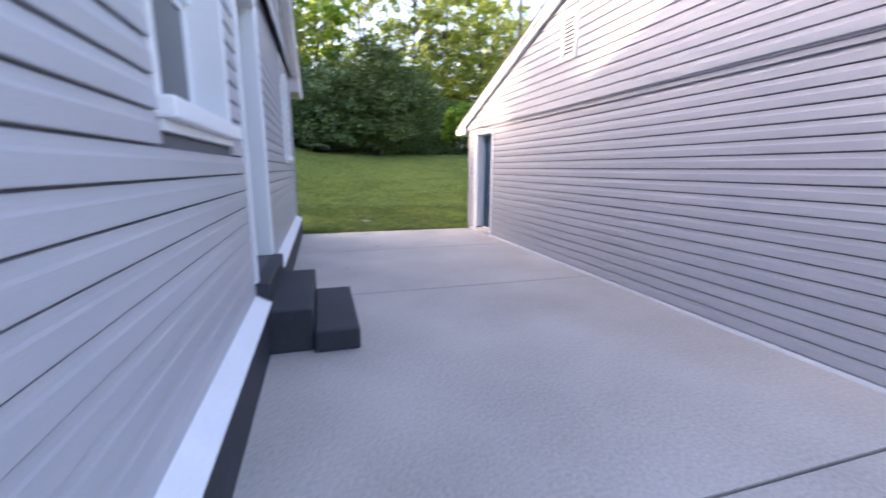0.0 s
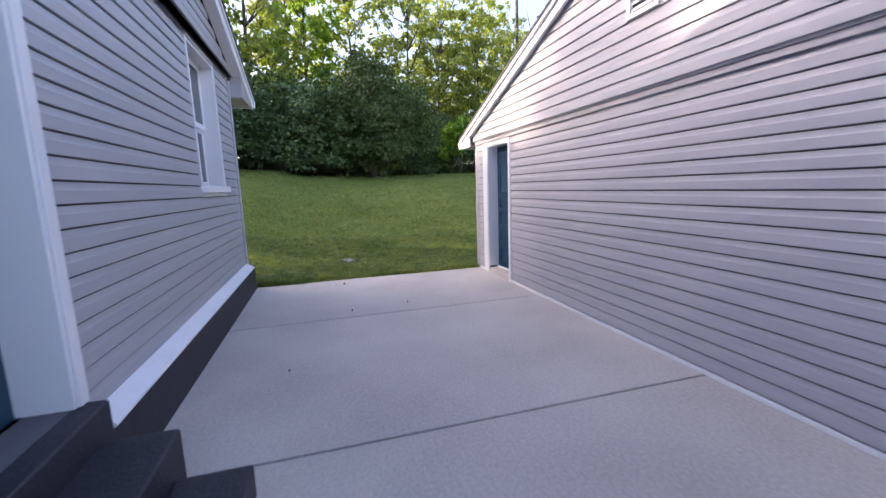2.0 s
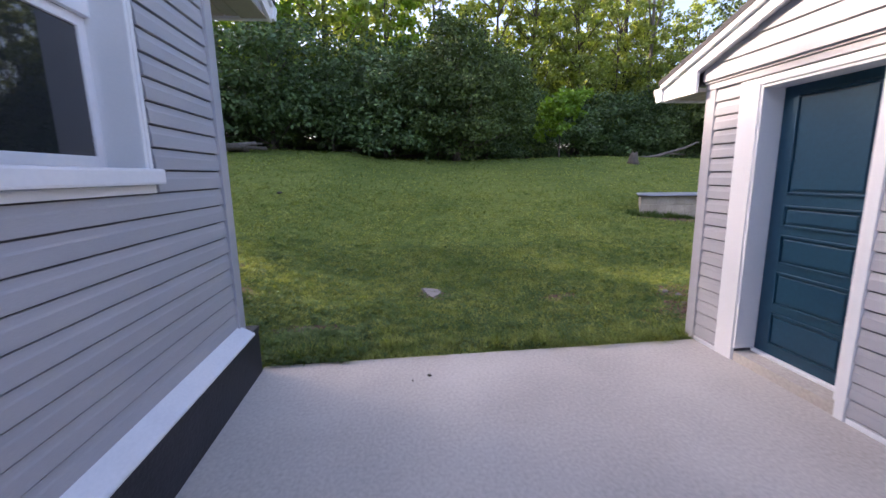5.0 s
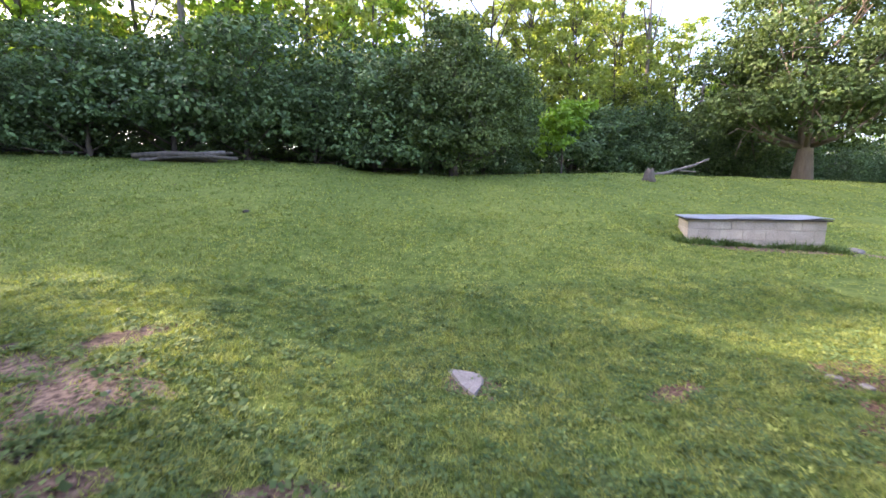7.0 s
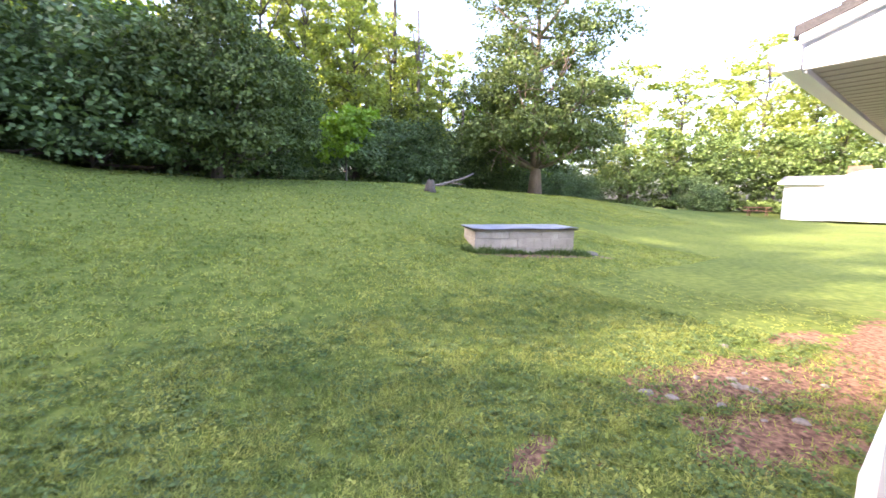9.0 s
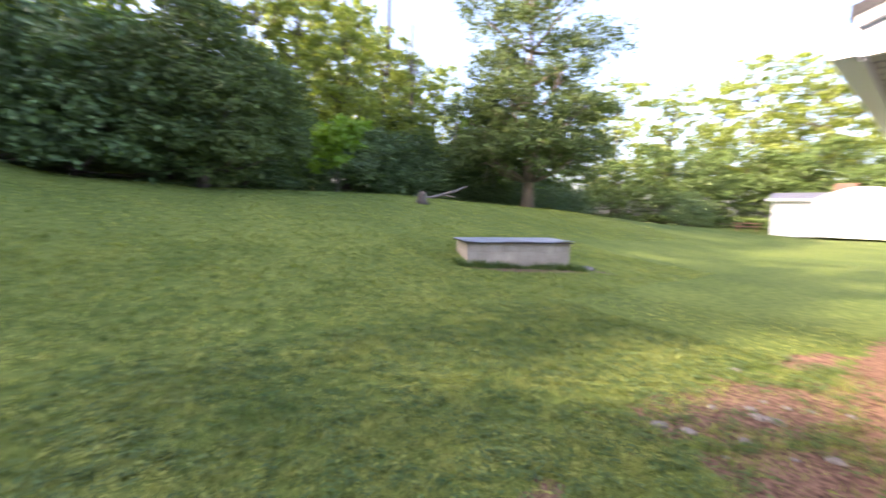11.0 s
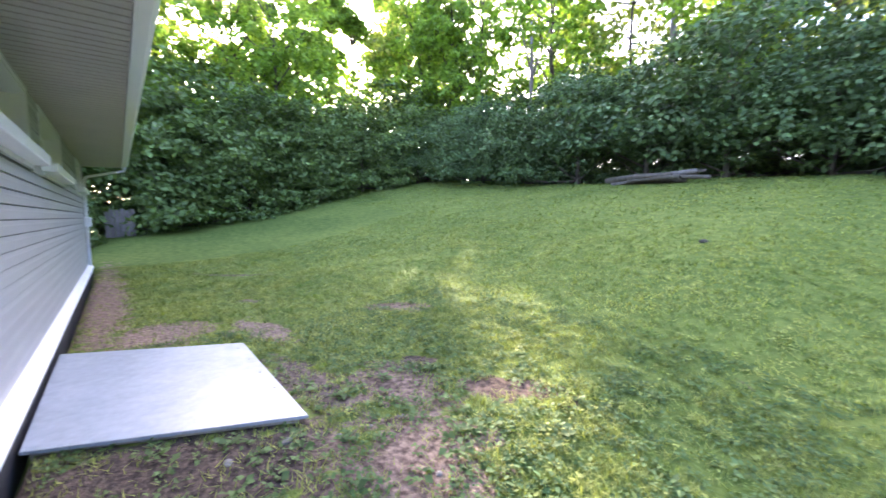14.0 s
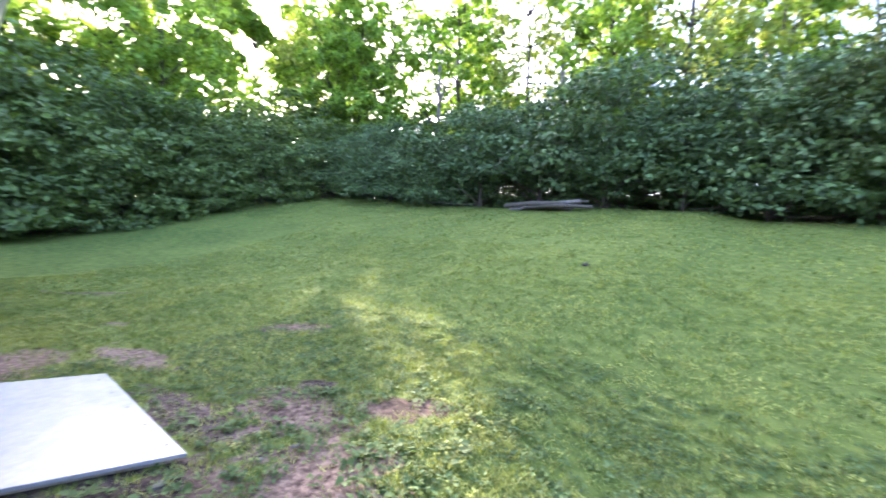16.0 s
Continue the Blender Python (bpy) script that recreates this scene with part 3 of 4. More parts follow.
part("door_trim", box((HX + 0.0, -4.468, 0.50), (HX + 0.035, -4.40, 2.82), 0.005), M_CAP, hdoor, "white door trim")
part("door_trim", box((HX + 0.0, -5.50, 2.742), (HX + 0.035, -4.47, 2.82), 0.005), M_CAP, hdoor, "white door trim")

# ---- steps to the house door ----
steps = thing("entrance_steps", 0.3, -5.1, 0, "three black-painted masonry steps at the house door", "steps")
steps.matrix_basis = Matrix()
part("step", box((0.36, -5.80, 0.0), (0.69, -4.64, 0.17), 0.022, 3), M_BLACK, steps)
part("step", box((0.034, -5.74, 0.0), (0.36, -4.49, 0.335), 0.022, 3), M_BLACK, steps)
part("landing", box((-0.25, -5.585, 0.29), (0.055, -4.405, 0.497), 0.018, 3), M_BLACK, steps)

# ---- garage ----
WX, GY0, GY1, GFAR = 3.72, 0.185, -8.2, 9.7
G_RIDGE, G_PITCH, G_EAVE = -3.95, 0.345, 2.10
garage = thing("garage", WX, 0, 0, "detached garage in grey lap siding with white trim", "garage")
garage.matrix_basis = Matrix()
g_hole = [(-1.09, -0.31, 0.0, 2.05)]
g_wall = wall_with_holes(garage, "wall", "x", WX, -1, 0.2, GY1, GY0, -0.1, 2.12, g_hole, M_CORE)
g_back = part("wall", box((WX + 0.21, GY0 - 0.2, -0.1), (GFAR, GY0, 2.2)), M_CORE, garage)
part("wall", box((WX + 0.21, GY1, -0.1), (GFAR, GY1 + 0.2, 2.2)), M_CORE, garage)
part("wall", box((GFAR - 0.2, GY1 + 0.21, -0.1), (GFAR, GY0 - 0.21, 2.2)), M_CORE, garage)
siding(g_wall, "y", WX, -1, 0.035, 2.105, lambda z: (GY1 + 0.05, GY0 - 0.055), [(-1.13, -0.14, -0.1, 2.3)])
siding(g_back, "x", GY0, 1, 0.32, 2.12, lambda z: (WX + 0.055, GFAR - 0.02))
for cy in (GY0, GY1 + 0.06):
    part("corner_post", box((WX - 0.028, cy - 0.075, 0.0), (WX + 0.075, cy + 0.028, 2.11), 0.006), M_SIDING, garage, "grey vinyl corner post")
part("base_strip", box((WX - 0.026, GY1 + 0.05, 0.0), (WX - 0.001, -1.16, 0.034), 0.004), M_CAP, garage, "white base strip")
part("base_strip", box((WX - 0.026, -0.138, 0.0), (WX - 0.001, GY0 - 0.08, 0.034), 0.004), M_CAP, garage, "white base strip")
part("foundation_ledge", prism([(GY0, 0.31), (GY0, -0.1), (GY0 + 0.10, -0.1), (GY0 + 0.10, 0.25), (GY0 + 0.094, 0.256)], "x", WX + 0.08, GFAR), M_LEDGE, garage, "white painted foundation ledge")
# side door: broad white trim on one side, deep reveal, teal door
gdoor = make_door(garage, "x", WX, -1, -1.09, -0.31, 0.10, 2.05, 0.15, "dark teal panelled garage side door", [(0.04, 0.17, 1), (0.20, 0.33, 1), (0.36, 0.47, 1), (0.5, 0.58, 1), (0.62, 0.97, 1)])
part("door_trim", box((WX - 0.03, -0.309, 0.0), (WX, -0.14, 2.10), 0.005), M_CAP, gdoor, "broad white door trim")
part("door_trim", box((WX - 0.03, -1.15, 0.0), (WX, -1.091, 2.10), 0.005), M_CAP, gdoor, "narrow trim strip")
part("door_trim", box((WX - 0.03, -1.09, 2.051), (WX, -0.31, 2.10), 0.005), M_CAP, gdoor, "white door trim")
part("door_step", box((WX - 0.01, -1.085, -0.05), (WX + 0.2, -0.315, 0.073), 0.006), M_CONCRETE, gdoor, "grey concrete door step")
# gable
GGX = WX - 0.05
g_rake = lambda y: rake_z(y, 0.60, 2.20, G_RIDGE, G_PITCH)
ggable = part("gable", prism([(GY1 - 0.02, 2.155), (GY0 + 0.02, 2.155), (GY0 + 0.02, g_rake(GY0 + 0.02) - 0.06), (G_RIDGE, g_rake(G_RIDGE) - 0.06), (GY1 - 0.02, g_rake(GY1 - 0.02) - 0.06)], "x", GGX, WX + 0.15), M_SIDING, garage)


def ggable_span(z):
    half = (g_rake(G_RIDGE) - 0.06 - z) / G_PITCH
    return max(GY1 - 0.02, G_RIDGE - half), min(GY0 + 0.02, G_RIDGE + half)


VENT = (-3.88, -3.53, 2.74, 3.33)
siding(ggable, "y", GGX, -1, 2.165, g_rake(G_RIDGE) - 0.15, ggable_span, [VENT])
part("gable_band", box((GGX + 0.012, GY1 - 0.02, 2.107), (WX + 0.1, GY0 + 0.02, 2.153), 0.004), M_SIDING, garage, "grey drip band under the gable")
vent = part("gable_vent", box((GGX - 0.004, VENT[0] + 0.01, VENT[2] + 0.01), (GGX + 0.0, VENT[1] - 0.01, VENT[3] - 0.01)), M_CORE, garage, "white louvred gable vent")
for a, b, c, d in ((VENT[0], VENT[0] + 0.045, VENT[2], VENT[3]), (VENT[1] - 0.045, VENT[1], VENT[2], VENT[3]), (VENT[0] + 0.046, VENT[1] - 0.046, VENT[2], VENT[2] + 0.04), (VENT[0] + 0.046, VENT[1] - 0.046, VENT[3] - 0.04, VENT[3])):
    part("vent_frame", box((GGX - 0.04, a, c), (GGX - 0.005, b, d), 0.004), M_CAP, vent)
for k in range(10):
    z = VENT[2] + 0.055 + k * 0.051
    part("slat", prism([(GGX - 0.034, z), (GGX - 0.030, z - 0.004), (GGX - 0.006, z + 0.03), (GGX - 0.010, z + 0.034)], "y", VENT[0] + 0.05, VENT[1] - 0.05), M_CAP, vent)
gable_roof(garage, WX - 0.17, GFAR + 0.2, 0.62, 2.22, G_RIDGE, G_PITCH, GY1 - 0.5)
for a, b in ((0.63, G_RIDGE), (G_RIDGE, GY1 - 0.45)):
    t = lambda y: rake_z(y, 0.62, 2.22, G_RIDGE, G_PITCH)
    part("rake_board", prism([(a, t(a) + 0.015), (b, t(b) + 0.015), (b, t(b) - 0.13), (a, t(a) - 0.10)], "x", WX - 0.135, WX - 0.105), M_CAP, garage, "white rake board")
    part("rake_soffit", prism([(a, t(a) - 0.07), (b, t(b) - 0.07), (b, t(b) - 0.085), (a, t(a) - 0.085)], "x", WX - 0.104, GGX + 0.0), M_CAP, garage)
    part("rake_edge", prism([(a, t(a) + 0.04), (b, t(b) + 0.04), (b, t(b) - 0.02), (a, t(a) - 0.02)], "x", WX - 0.165, WX - 0.136), M_CAP, garage, "white drip edge")
g_soffit = part("soffit", box((WX - 0.10, GY0 + 0.022, G_EAVE + 0.012), (GFAR + 0.15, 0.60, G_EAVE + 0.03)), M_SOFFIT, garage, "beige ribbed vinyl soffit")
for k in range(60):
    a = WX - 0.10 + (GFAR + 0.25 - WX) * k / 60
    b = WX - 0.10 + (GFAR + 0.25 - WX) * (k + 1) / 60
    part("soffit_strip", box((a + 0.008, GY0 + 0.024, G_EAVE), (b - 0.008, 0.598, G_EAVE + 0.012), 0.004, 1), M_SOFFIT, g_soffit)
part("rake_return", prism([(GY0 + 0.022, G_EAVE - 0.005), (0.615, G_EAVE - 0.005), (0.615, 2.20), (GY0 + 0.022, 2.34)], "x", WX - 0.132, WX - 0.106), M_CAP, garage, "white boxed eave end")
part("fascia", box((WX - 0.12, 0.60, G_EAVE - 0.02), (GFAR + 0.18, 0.618, G_EAVE + 0.11), 0.004), M_CAP, garage, "white metal fascia")
gutter(garage, WX - 0.15, GFAR + 0.15, 0.62, G_EAVE - 0.005, M_CAP)

# ---- yard things ----


def local(cx, cy, turn):
    return pose(cx, cy, float(height(cx, cy)), 0, 0, turn)


def build_block_box():
    """A low rectangle of concrete blocks with a sheet lid."""
    top = thing("well_cover", 0, 0, 0, "low concrete block well housing with a blue-grey sheet lid", "well cover")
    bw, bh, bt, nx, ny = 0.37, 0.19, 0.19, 6, 3
    rng = random.Random(5)
    L, W = nx * (bw + 0.008), 1.10
    for row in range(3):
        z = -0.12 + row * (bh + 0.008)
        for k in range(nx):
            for y in (0, W - bt):
                x = k * (bw + 0.008) + (0.2 if row % 2 else 0)
                x1 = min(x + bw, L - 0.008)
                j = rng.uniform(-0.006, 0.006)
                part("block", box((x, y + j, z), (x1, y + bt + j, z + bh), 0.008), M_BLOCK, top)
            if row % 2 and k == 0:
                for y in (0, W - bt):
                    part("block", box((0, y, z), (0.192, y + bt, z + bh), 0.008), M_BLOCK, top)
        for k in range(2):
            for x in (0, L - bt - 0.008):
                part("block", box((x, bt + 0.008 + k * 0.36, z), (x + bt, bt + 0.008 + k * 0.36 + 0.35, z + bh), 0.008), M_BLOCK, top)
    lid = bmesh.new()
    nxv, nyv = 14, 8
    grid = [[[lid.verts.new((-0.07 + (L + 0.13) * i / nxv, -0.07 + (W + 0.14) * j / nyv, 0.488 + h + 0.018 * math.sin(i * 1.1 + 0.6) * (1 - j / nyv) - 0.022 * (j == 0) * (i % 5 in (1, 2)) + 0.02 * (i / nxv))) for j in range(nyv + 1)] for i in range(nxv + 1)] for h in (0, 0.014)]
    for h in (0, 1):
        for i in range(nxv):
            for j in range(nyv):
                lid.faces.new((grid[h][i][j], grid[h][i + 1][j], grid[h][i + 1][j + 1], grid[h][i][j + 1]))
    rim = [(i, 0) for i in range(nxv)] + [(nxv, j) for j in range(nyv)] + [(i, nyv) for i in range(nxv, 0, -1)] + [(0, j) for j in range(nyv, 0, -1)]
    for a, b in zip(rim, rim[1:] + rim[:1]):
        lid.faces.new((grid[0][a[0]][a[1]], grid[0][b[0]][b[1]], grid[1][b[0]][b[1]], grid[1][a[0]][a[1]]))
    part("lid", lid, M_LID, top, "blue-grey weathered sheet lid")
    # thin black layer that shows as a dark line below the lid
    part("lid_under_strip", box((-0.062, -0.064, 0.462), (L + 0.05, W + 0.05, 0.482), 0.004), M_POLE, top, "thin black layer under the lid")
    part("mortar_core", box((0.010, 0.013, -0.12), (L - 0.018, W - 0.013, 0.461)), M_BLOCK, top)
    top.matrix_basis = Matrix.Translation((0, 0, -0.03)) @ local(WELL[0], WELL[1], WELL[2])
    return top


WELL = (7.10, 6.56, -29)
build_block_box()

cover = thing("hatch_cover", 0, 0, 0, "flat galvanised sheet hatch cover by the house wall", "hatch cover")
part("sheet", prism([(-2.50, 0.064), (-1.90, 1.48), (-3.86, 1.52), (-4.60, 0.064)], "z", 0.222, 0.244, 0.003), M_PANEL, cover)
part("curb", prism([(-2.54, 0.10), (-1.96, 1.44), (-3.82, 1.48), (-4.54, 0.10)], "z", 0.0, 0.221, 0.004), M_BLOCK, cover, "dark concrete curb")
for k in range(5):
    part("rivet", box((-3.7 + k * 0.4, 1.43, 0.2445), (-3.685 + k * 0.4, 1.445, 0.249), 0.002), M_PANEL, cover)


def rock(name, x, y, r, flat, seed, mat, label, group=""):
    rng = random.Random(seed)
    bm = bmesh.new()
    bmesh.ops.create_icosphere(bm, subdivisions=2, radius=r)
    for v in bm.verts:
        k = 1 + 0.25 * noise.noise(v.co * (1.6 / r) + Vector((seed, 0, 0)))
        v.co = Vector((v.co.x * k * rng.uniform(0.97, 1.03) * 1.15, v.co.y * k * 0.85, v.co.z * k * flat))
    me = bpy.data.meshes.new(name)
    bm.to_mesh(me)
    bm.free()
    me.materials.append(mat)
    ob = new(name, me)
    ob.matrix_basis = Matrix.Translation((x, y, float(height(x, y)) + r * flat * 0.25)) @ pose(0, 0, 0, 0, 0, rng.uniform(0, 360))
    return tagged(ob, label, "stone", group)


bm = prism([(-0.13, 0.25), (-0.05, 0.20), (0.06, 0.12), (0.13, 0.09), (0.12, -0.03), (0.05, -0.13), (-0.01, -0.27), (-0.07, -0.06)], "z", -0.05, 0.028, 0.012)
stone = part("flat_stone", bm, M_STONE)
stone.matrix_basis = local(1.52, 1.95, 0)
tagged(stone, "flat pale grey stone sunk in the grass", "stone")
rng = random.Random(11)
for k in range(16):
    rock("soil_stone", 5.1 + rng.uniform(-0.8, 1.0), 1.1 + rng.uniform(-0.5, 0.45), rng.uniform(0.02, 0.055), 0.5, 20 + k, M_STONE, "pale stone on bare reddish soil", "stones in the bare soil")
for k in range(9):
    rock("soil_stone", -1.2 + rng.uniform(-0.7, 0.8), 1.6 + rng.uniform(-0.7, 0.5), rng.uniform(0.015, 0.035), 0.5, 60 + k, M_STONE, "small stone on bare soil", "stones in the bare soil")
rock("lawn_stone", -1.9, 8.0, 0.07, 0.6, 91, M_POLE, "small dark clod on the lawn")
rock("well_stone", 9.6, 5.35, 0.14, 0.5, 92, M_STONE, "loose pale stone beside the well housing")

# ---- trees and shrubs ----


def leaf_mesh(name, centres, outward, size, mat, rng):
    """Folded leaf sprigs round given centres, their upper sides turned outward and up, one mesh."""
    c = np.asarray(centres)
    n = len(c)
    up = outward * 0.55 + np.array([0, 0, 0.35]) + rng.normal(size=(n, 3)) * 0.6
    up /= np.linalg.norm(up, axis=1)[:, None]
    d = rng.normal(size=(n, 3)) * 0.7 + outward * 0.5 + np.array([0, 0, -0.55])
    d -= up * (d * up).sum(1)[:, None]
    d /= np.linalg.norm(d, axis=1)[:, None]
    s = np.cross(up, d)
    L = (size * rng.uniform(0.6, 1.4, n))[:, None]
    v = np.stack([c, c + d * L * 0.5 + s * L * 0.32 + up * L * 0.08, c + d * L, c + d * L * 0.5 - s * L * 0.32 + up * L * 0.08], 1).reshape(-1, 3)
    i = np.arange(n) * 4
    f = np.concatenate([np.stack([i, i + 1, i + 2], 1), np.stack([i, i + 2, i + 3], 1)])
    me = bpy.data.meshes.new(name)
    me.vertices.add(len(v))
    me.vertices.foreach_set("co", v.ravel())
    me.loops.add(f.size)
    me.loops.foreach_set("vertex_index", f.ravel().astype(np.int32))
    me.polygons.add(len(f))
    me.polygons.foreach_set("loop_start", (np.arange(len(f)) * 3).astype(np.int32))
    me.update(calc_edges=True)
    me.validate()
    me.materials.append(mat)
    return me


def crown_points(rng, lobes, count, spread=0.8):
    """Leaf places on the rounded tops of many small sprays, the sprays lying over lobes (x, y, z, rx, rz) with gaps between."""
    out, way = [], []
    weight = np.array([l[3] * l[3] for l in lobes])
    weight = weight / weight.sum()
    per = 30
    for (x, y, z, rx, rz), w in zip(lobes, weight):
        k = max(6, int(count * w / per))
        d = rng.normal(size=(k, 3))
        d /= np.linalg.norm(d, axis=1)[:, None]
        under = (d[:, 2] < -0.15) & (rng.uniform(size=k) < 0.7)
        d[under, 2] *= -1
        r = rng.uniform(0.5, 1.08, k)[:, None]
        centre = np.array([x, y, z]) + d * r * np.array([rx, rx, rz])
        size = np.repeat(rng.uniform(0.16, 0.34, k) * rx * spread, per)[:, None]
        q = rng.normal(size=(k * per, 3))
        q[:, 2] = np.abs(q[:, 2]) * 0.95 - 0.35
        q /= np.linalg.norm(q, axis=1)[:, None]
        out.append(np.repeat(centre, per, 0) + q * size * rng.uniform(0.7, 1.1, k * per)[:, None] * np.array([1.15, 1.15, 0.75]))
        way.append(q * 0.7 + np.repeat(d, per, 0) * 0.5)
    return np.concatenate(out), np.concatenate(way)


def make_tree(name, seed, tall, trunk_r, lobes, leaves, leaf_size, leaf_mat, bark, label, category="tree", spread=0.8):
    """A tapered trunk with limbs that reach into the lobes of the crown."""
    rng = np.random.default_rng(seed)
    tree = thing(name, 0, 0, 0, label, category)
    bm = bmesh.new()
    lean = Vector((rng.uniform(-0.04, 0.04), rng.uniform(-0.04, 0.04), 0)) * tall
    pts = [lean * (k / 7) ** 1.5 + Vector((rng.uniform(-1, 1) * trunk_r * 0.3, rng.uniform(-1, 1) * trunk_r * 0.3, tall * k / 7 - 0.25)) for k in range(8)]
    radii = [trunk_r * (1.45 if k == 0 else (1 - 0.85 * k / 7)) for k in range(8)]
    tube(bm, pts, radii, 10)
    for x, y, z, rx, rz in lobes:
        a = pts[max(1, min(6, int(7 * max(0.12, (z - rz * 0.6)) / tall)))]
        e = Vector((x, y, z))
        m = a.lerp(e, 0.5) + Vector((0, 0, -0.06 * (e - a).length))
        r = trunk_r * 0.38
        tube(bm, [a, m, e], [r, r * 0.6, r * 0.15], 6)
        for q in range(3):
            d = Vector(rng.normal(size=3)).normalized() * rx * 0.8
            tube(bm, [m.lerp(e, 0.3 * q + 0.2), e + d * 0.5, e + d], [r * 0.3, r * 0.2, r * 0.06], 4)
    shade_smooth(part("trunk", bm, bark, tree))
    me = leaf_mesh("crown", *crown_points(rng, lobes, leaves, spread), leaf_size, leaf_mat, rng)
    cr = new("crown", me)
    cr.parent = tree
    return tree


def lobes_of(rng, n, h0, h1, r, rz):
    out = []
    for k in range(n):
        t = (k + 0.5) / n
        a = k * 2.4 + rng.uniform(-0.4, 0.4)
        rad = r * math.sin(math.pi * (0.18 + 0.72 * t)) * rng.uniform(0.4, 0.85)
        s = r * rng.uniform(0.42, 0.62) * (1.1 - 0.4 * t)
        out.append((math.cos(a) * rad, math.sin(a) * rad, h0 + (h1 - h0) * t, s, s * rz))
    return out


R = random.Random(21)
TREES = []
for i, (tall, r, mat, n) in enumerate(((15, 3.8, LEAF_MID, 8000), (17, 4.0, LEAF_LIGHT, 6800), (14, 3.4, LEAF_MID, 7600), (16, 3.6, LEAF_LIGHT, 6500))):
    TREES.append(make_tree("tree", 100 + i, tall * 0.92, 0.2, lobes_of(R, 20, tall * 0.2, tall, r, 0.75), n, 0.315, mat, M_BARK, ("tall woodland tree with green leaves and gaps of sky", "tall woodland tree with yellow-green backlit leaves", "tall woodland tree with green leaves and gaps of sky", "tall slender tree with pale yellow-green leaves")[i]))
BUSHES = []
for i, (tall, r, mat, n) in enumerate(((4.2, 2.3, LEAF_DARK, 14500), (3.4, 2.0, LEAF_DARK, 13000), (5.0, 2.4, LEAF_SHADE, 10000))):
    lob = lobes_of(R, 12, tall * 0.16, tall * 0.86, r * 1.15, 0.75)
    lob += [(r * 0.95 * math.cos(q * 0.9), r * 0.95 * math.sin(q * 0.9), 0.35, r * 0.36, 0.34) for q in range((3, 3, 7)[i])]
    BUSHES.append(make_tree("shrub", 200 + i, tall * 0.7, 0.09, lob, n, (0.13, 0.13, 0.16)[i], mat, M_BARK, ("dense dark green shrub at the lawn's edge", "dense dark green shrub at the lawn's edge", "leafy green understorey shrub at the wood's edge")[i], "shrub", 1.0))


def plant(src, x, y, turn, k, group, wide=1.0):
    m = Matrix.Translation((x, y, float(height(x, y)) - 0.03)) @ Matrix.Rotation(radians(turn), 4, "Z") @ Matrix.Diagonal((k * wide, k * wide, k, 1))
    ob = copy_thing(src, m)
    return tagged(ob, group=group)


# shrubs along the back of the lawn, kind, x, y, scale
for i, x, y, k in ((0, -14.5, 15.2, 0.99), (1, -12.0, 15.6, 1.07), (0, -9.6, 16.0, 1.12), (1, -7.0, 16.6, 1.25), (0, -4.4, 16.8, 1.20), (1, -1.8, 17.0, 1.20), (0, 0.6, 17.6, 1.16), (1, -16.8, 17.0, 1.12),
                   (1, 12.5, 23.5, 1.2), (0, 15.5, 24.5, 1.2), (0, 18.5, 25.5, 1.15), (1, 21.0, 26.0, 1.1), (0, 24.0, 26.5, 1.1), (0, 27.5, 26.5, 1.2), (1, 31.0, 26.0, 1.2), (0, 35.0, 26.0, 1.15), (0, 38.5, 26.5, 1.1), (1, 43.0, 28.0, 1.1), (2, 47, 24.5, 1.5), (2, 51, 21.5, 1.7), (2, 55, 18.0, 1.9), (2, 59, 14, 2.0), (2, 61, 9, 2.0), (2, 62, 3.5, 2.0), (2, 62, -2, 2.0), (2, 49, 31, 1.9), (0, 47, 17.5, 0.8),
                   (2, -12.0, 19.5, 1.0), (2, -6.0, 20.0, 1.0), (2, 0.0, 21.0, 1.0), (2, -9.0, 20.5, 1.0), (2, -3.0, 20.5, 1.0), (2, -16, 20.5, 1.0), (2, -14, 18.4, 0.7), (2, -10.6, 18.4, 0.75), (2, -7.4, 19.0, 0.75), (2, -4.4, 19.2, 0.75), (2, -1.4, 19.6, 0.75), (2, 2.0, 20.6, 0.8), (2, 6.5, 23.0, 1.2), (0, 9.5, 24.0, 1.2), (2, 4.0, 25.5, 1.3), (2, 20, 31, 1.5), (2, 28, 32, 1.5), (2, 36, 32, 1.5), (2, 12, 29, 1.4)):
    plant(BUSHES[i], x, y, R.uniform(0, 360), k * R.uniform(0.76, 1.12), "shrubs along the lawn", R.uniform(0.95, 1.25))
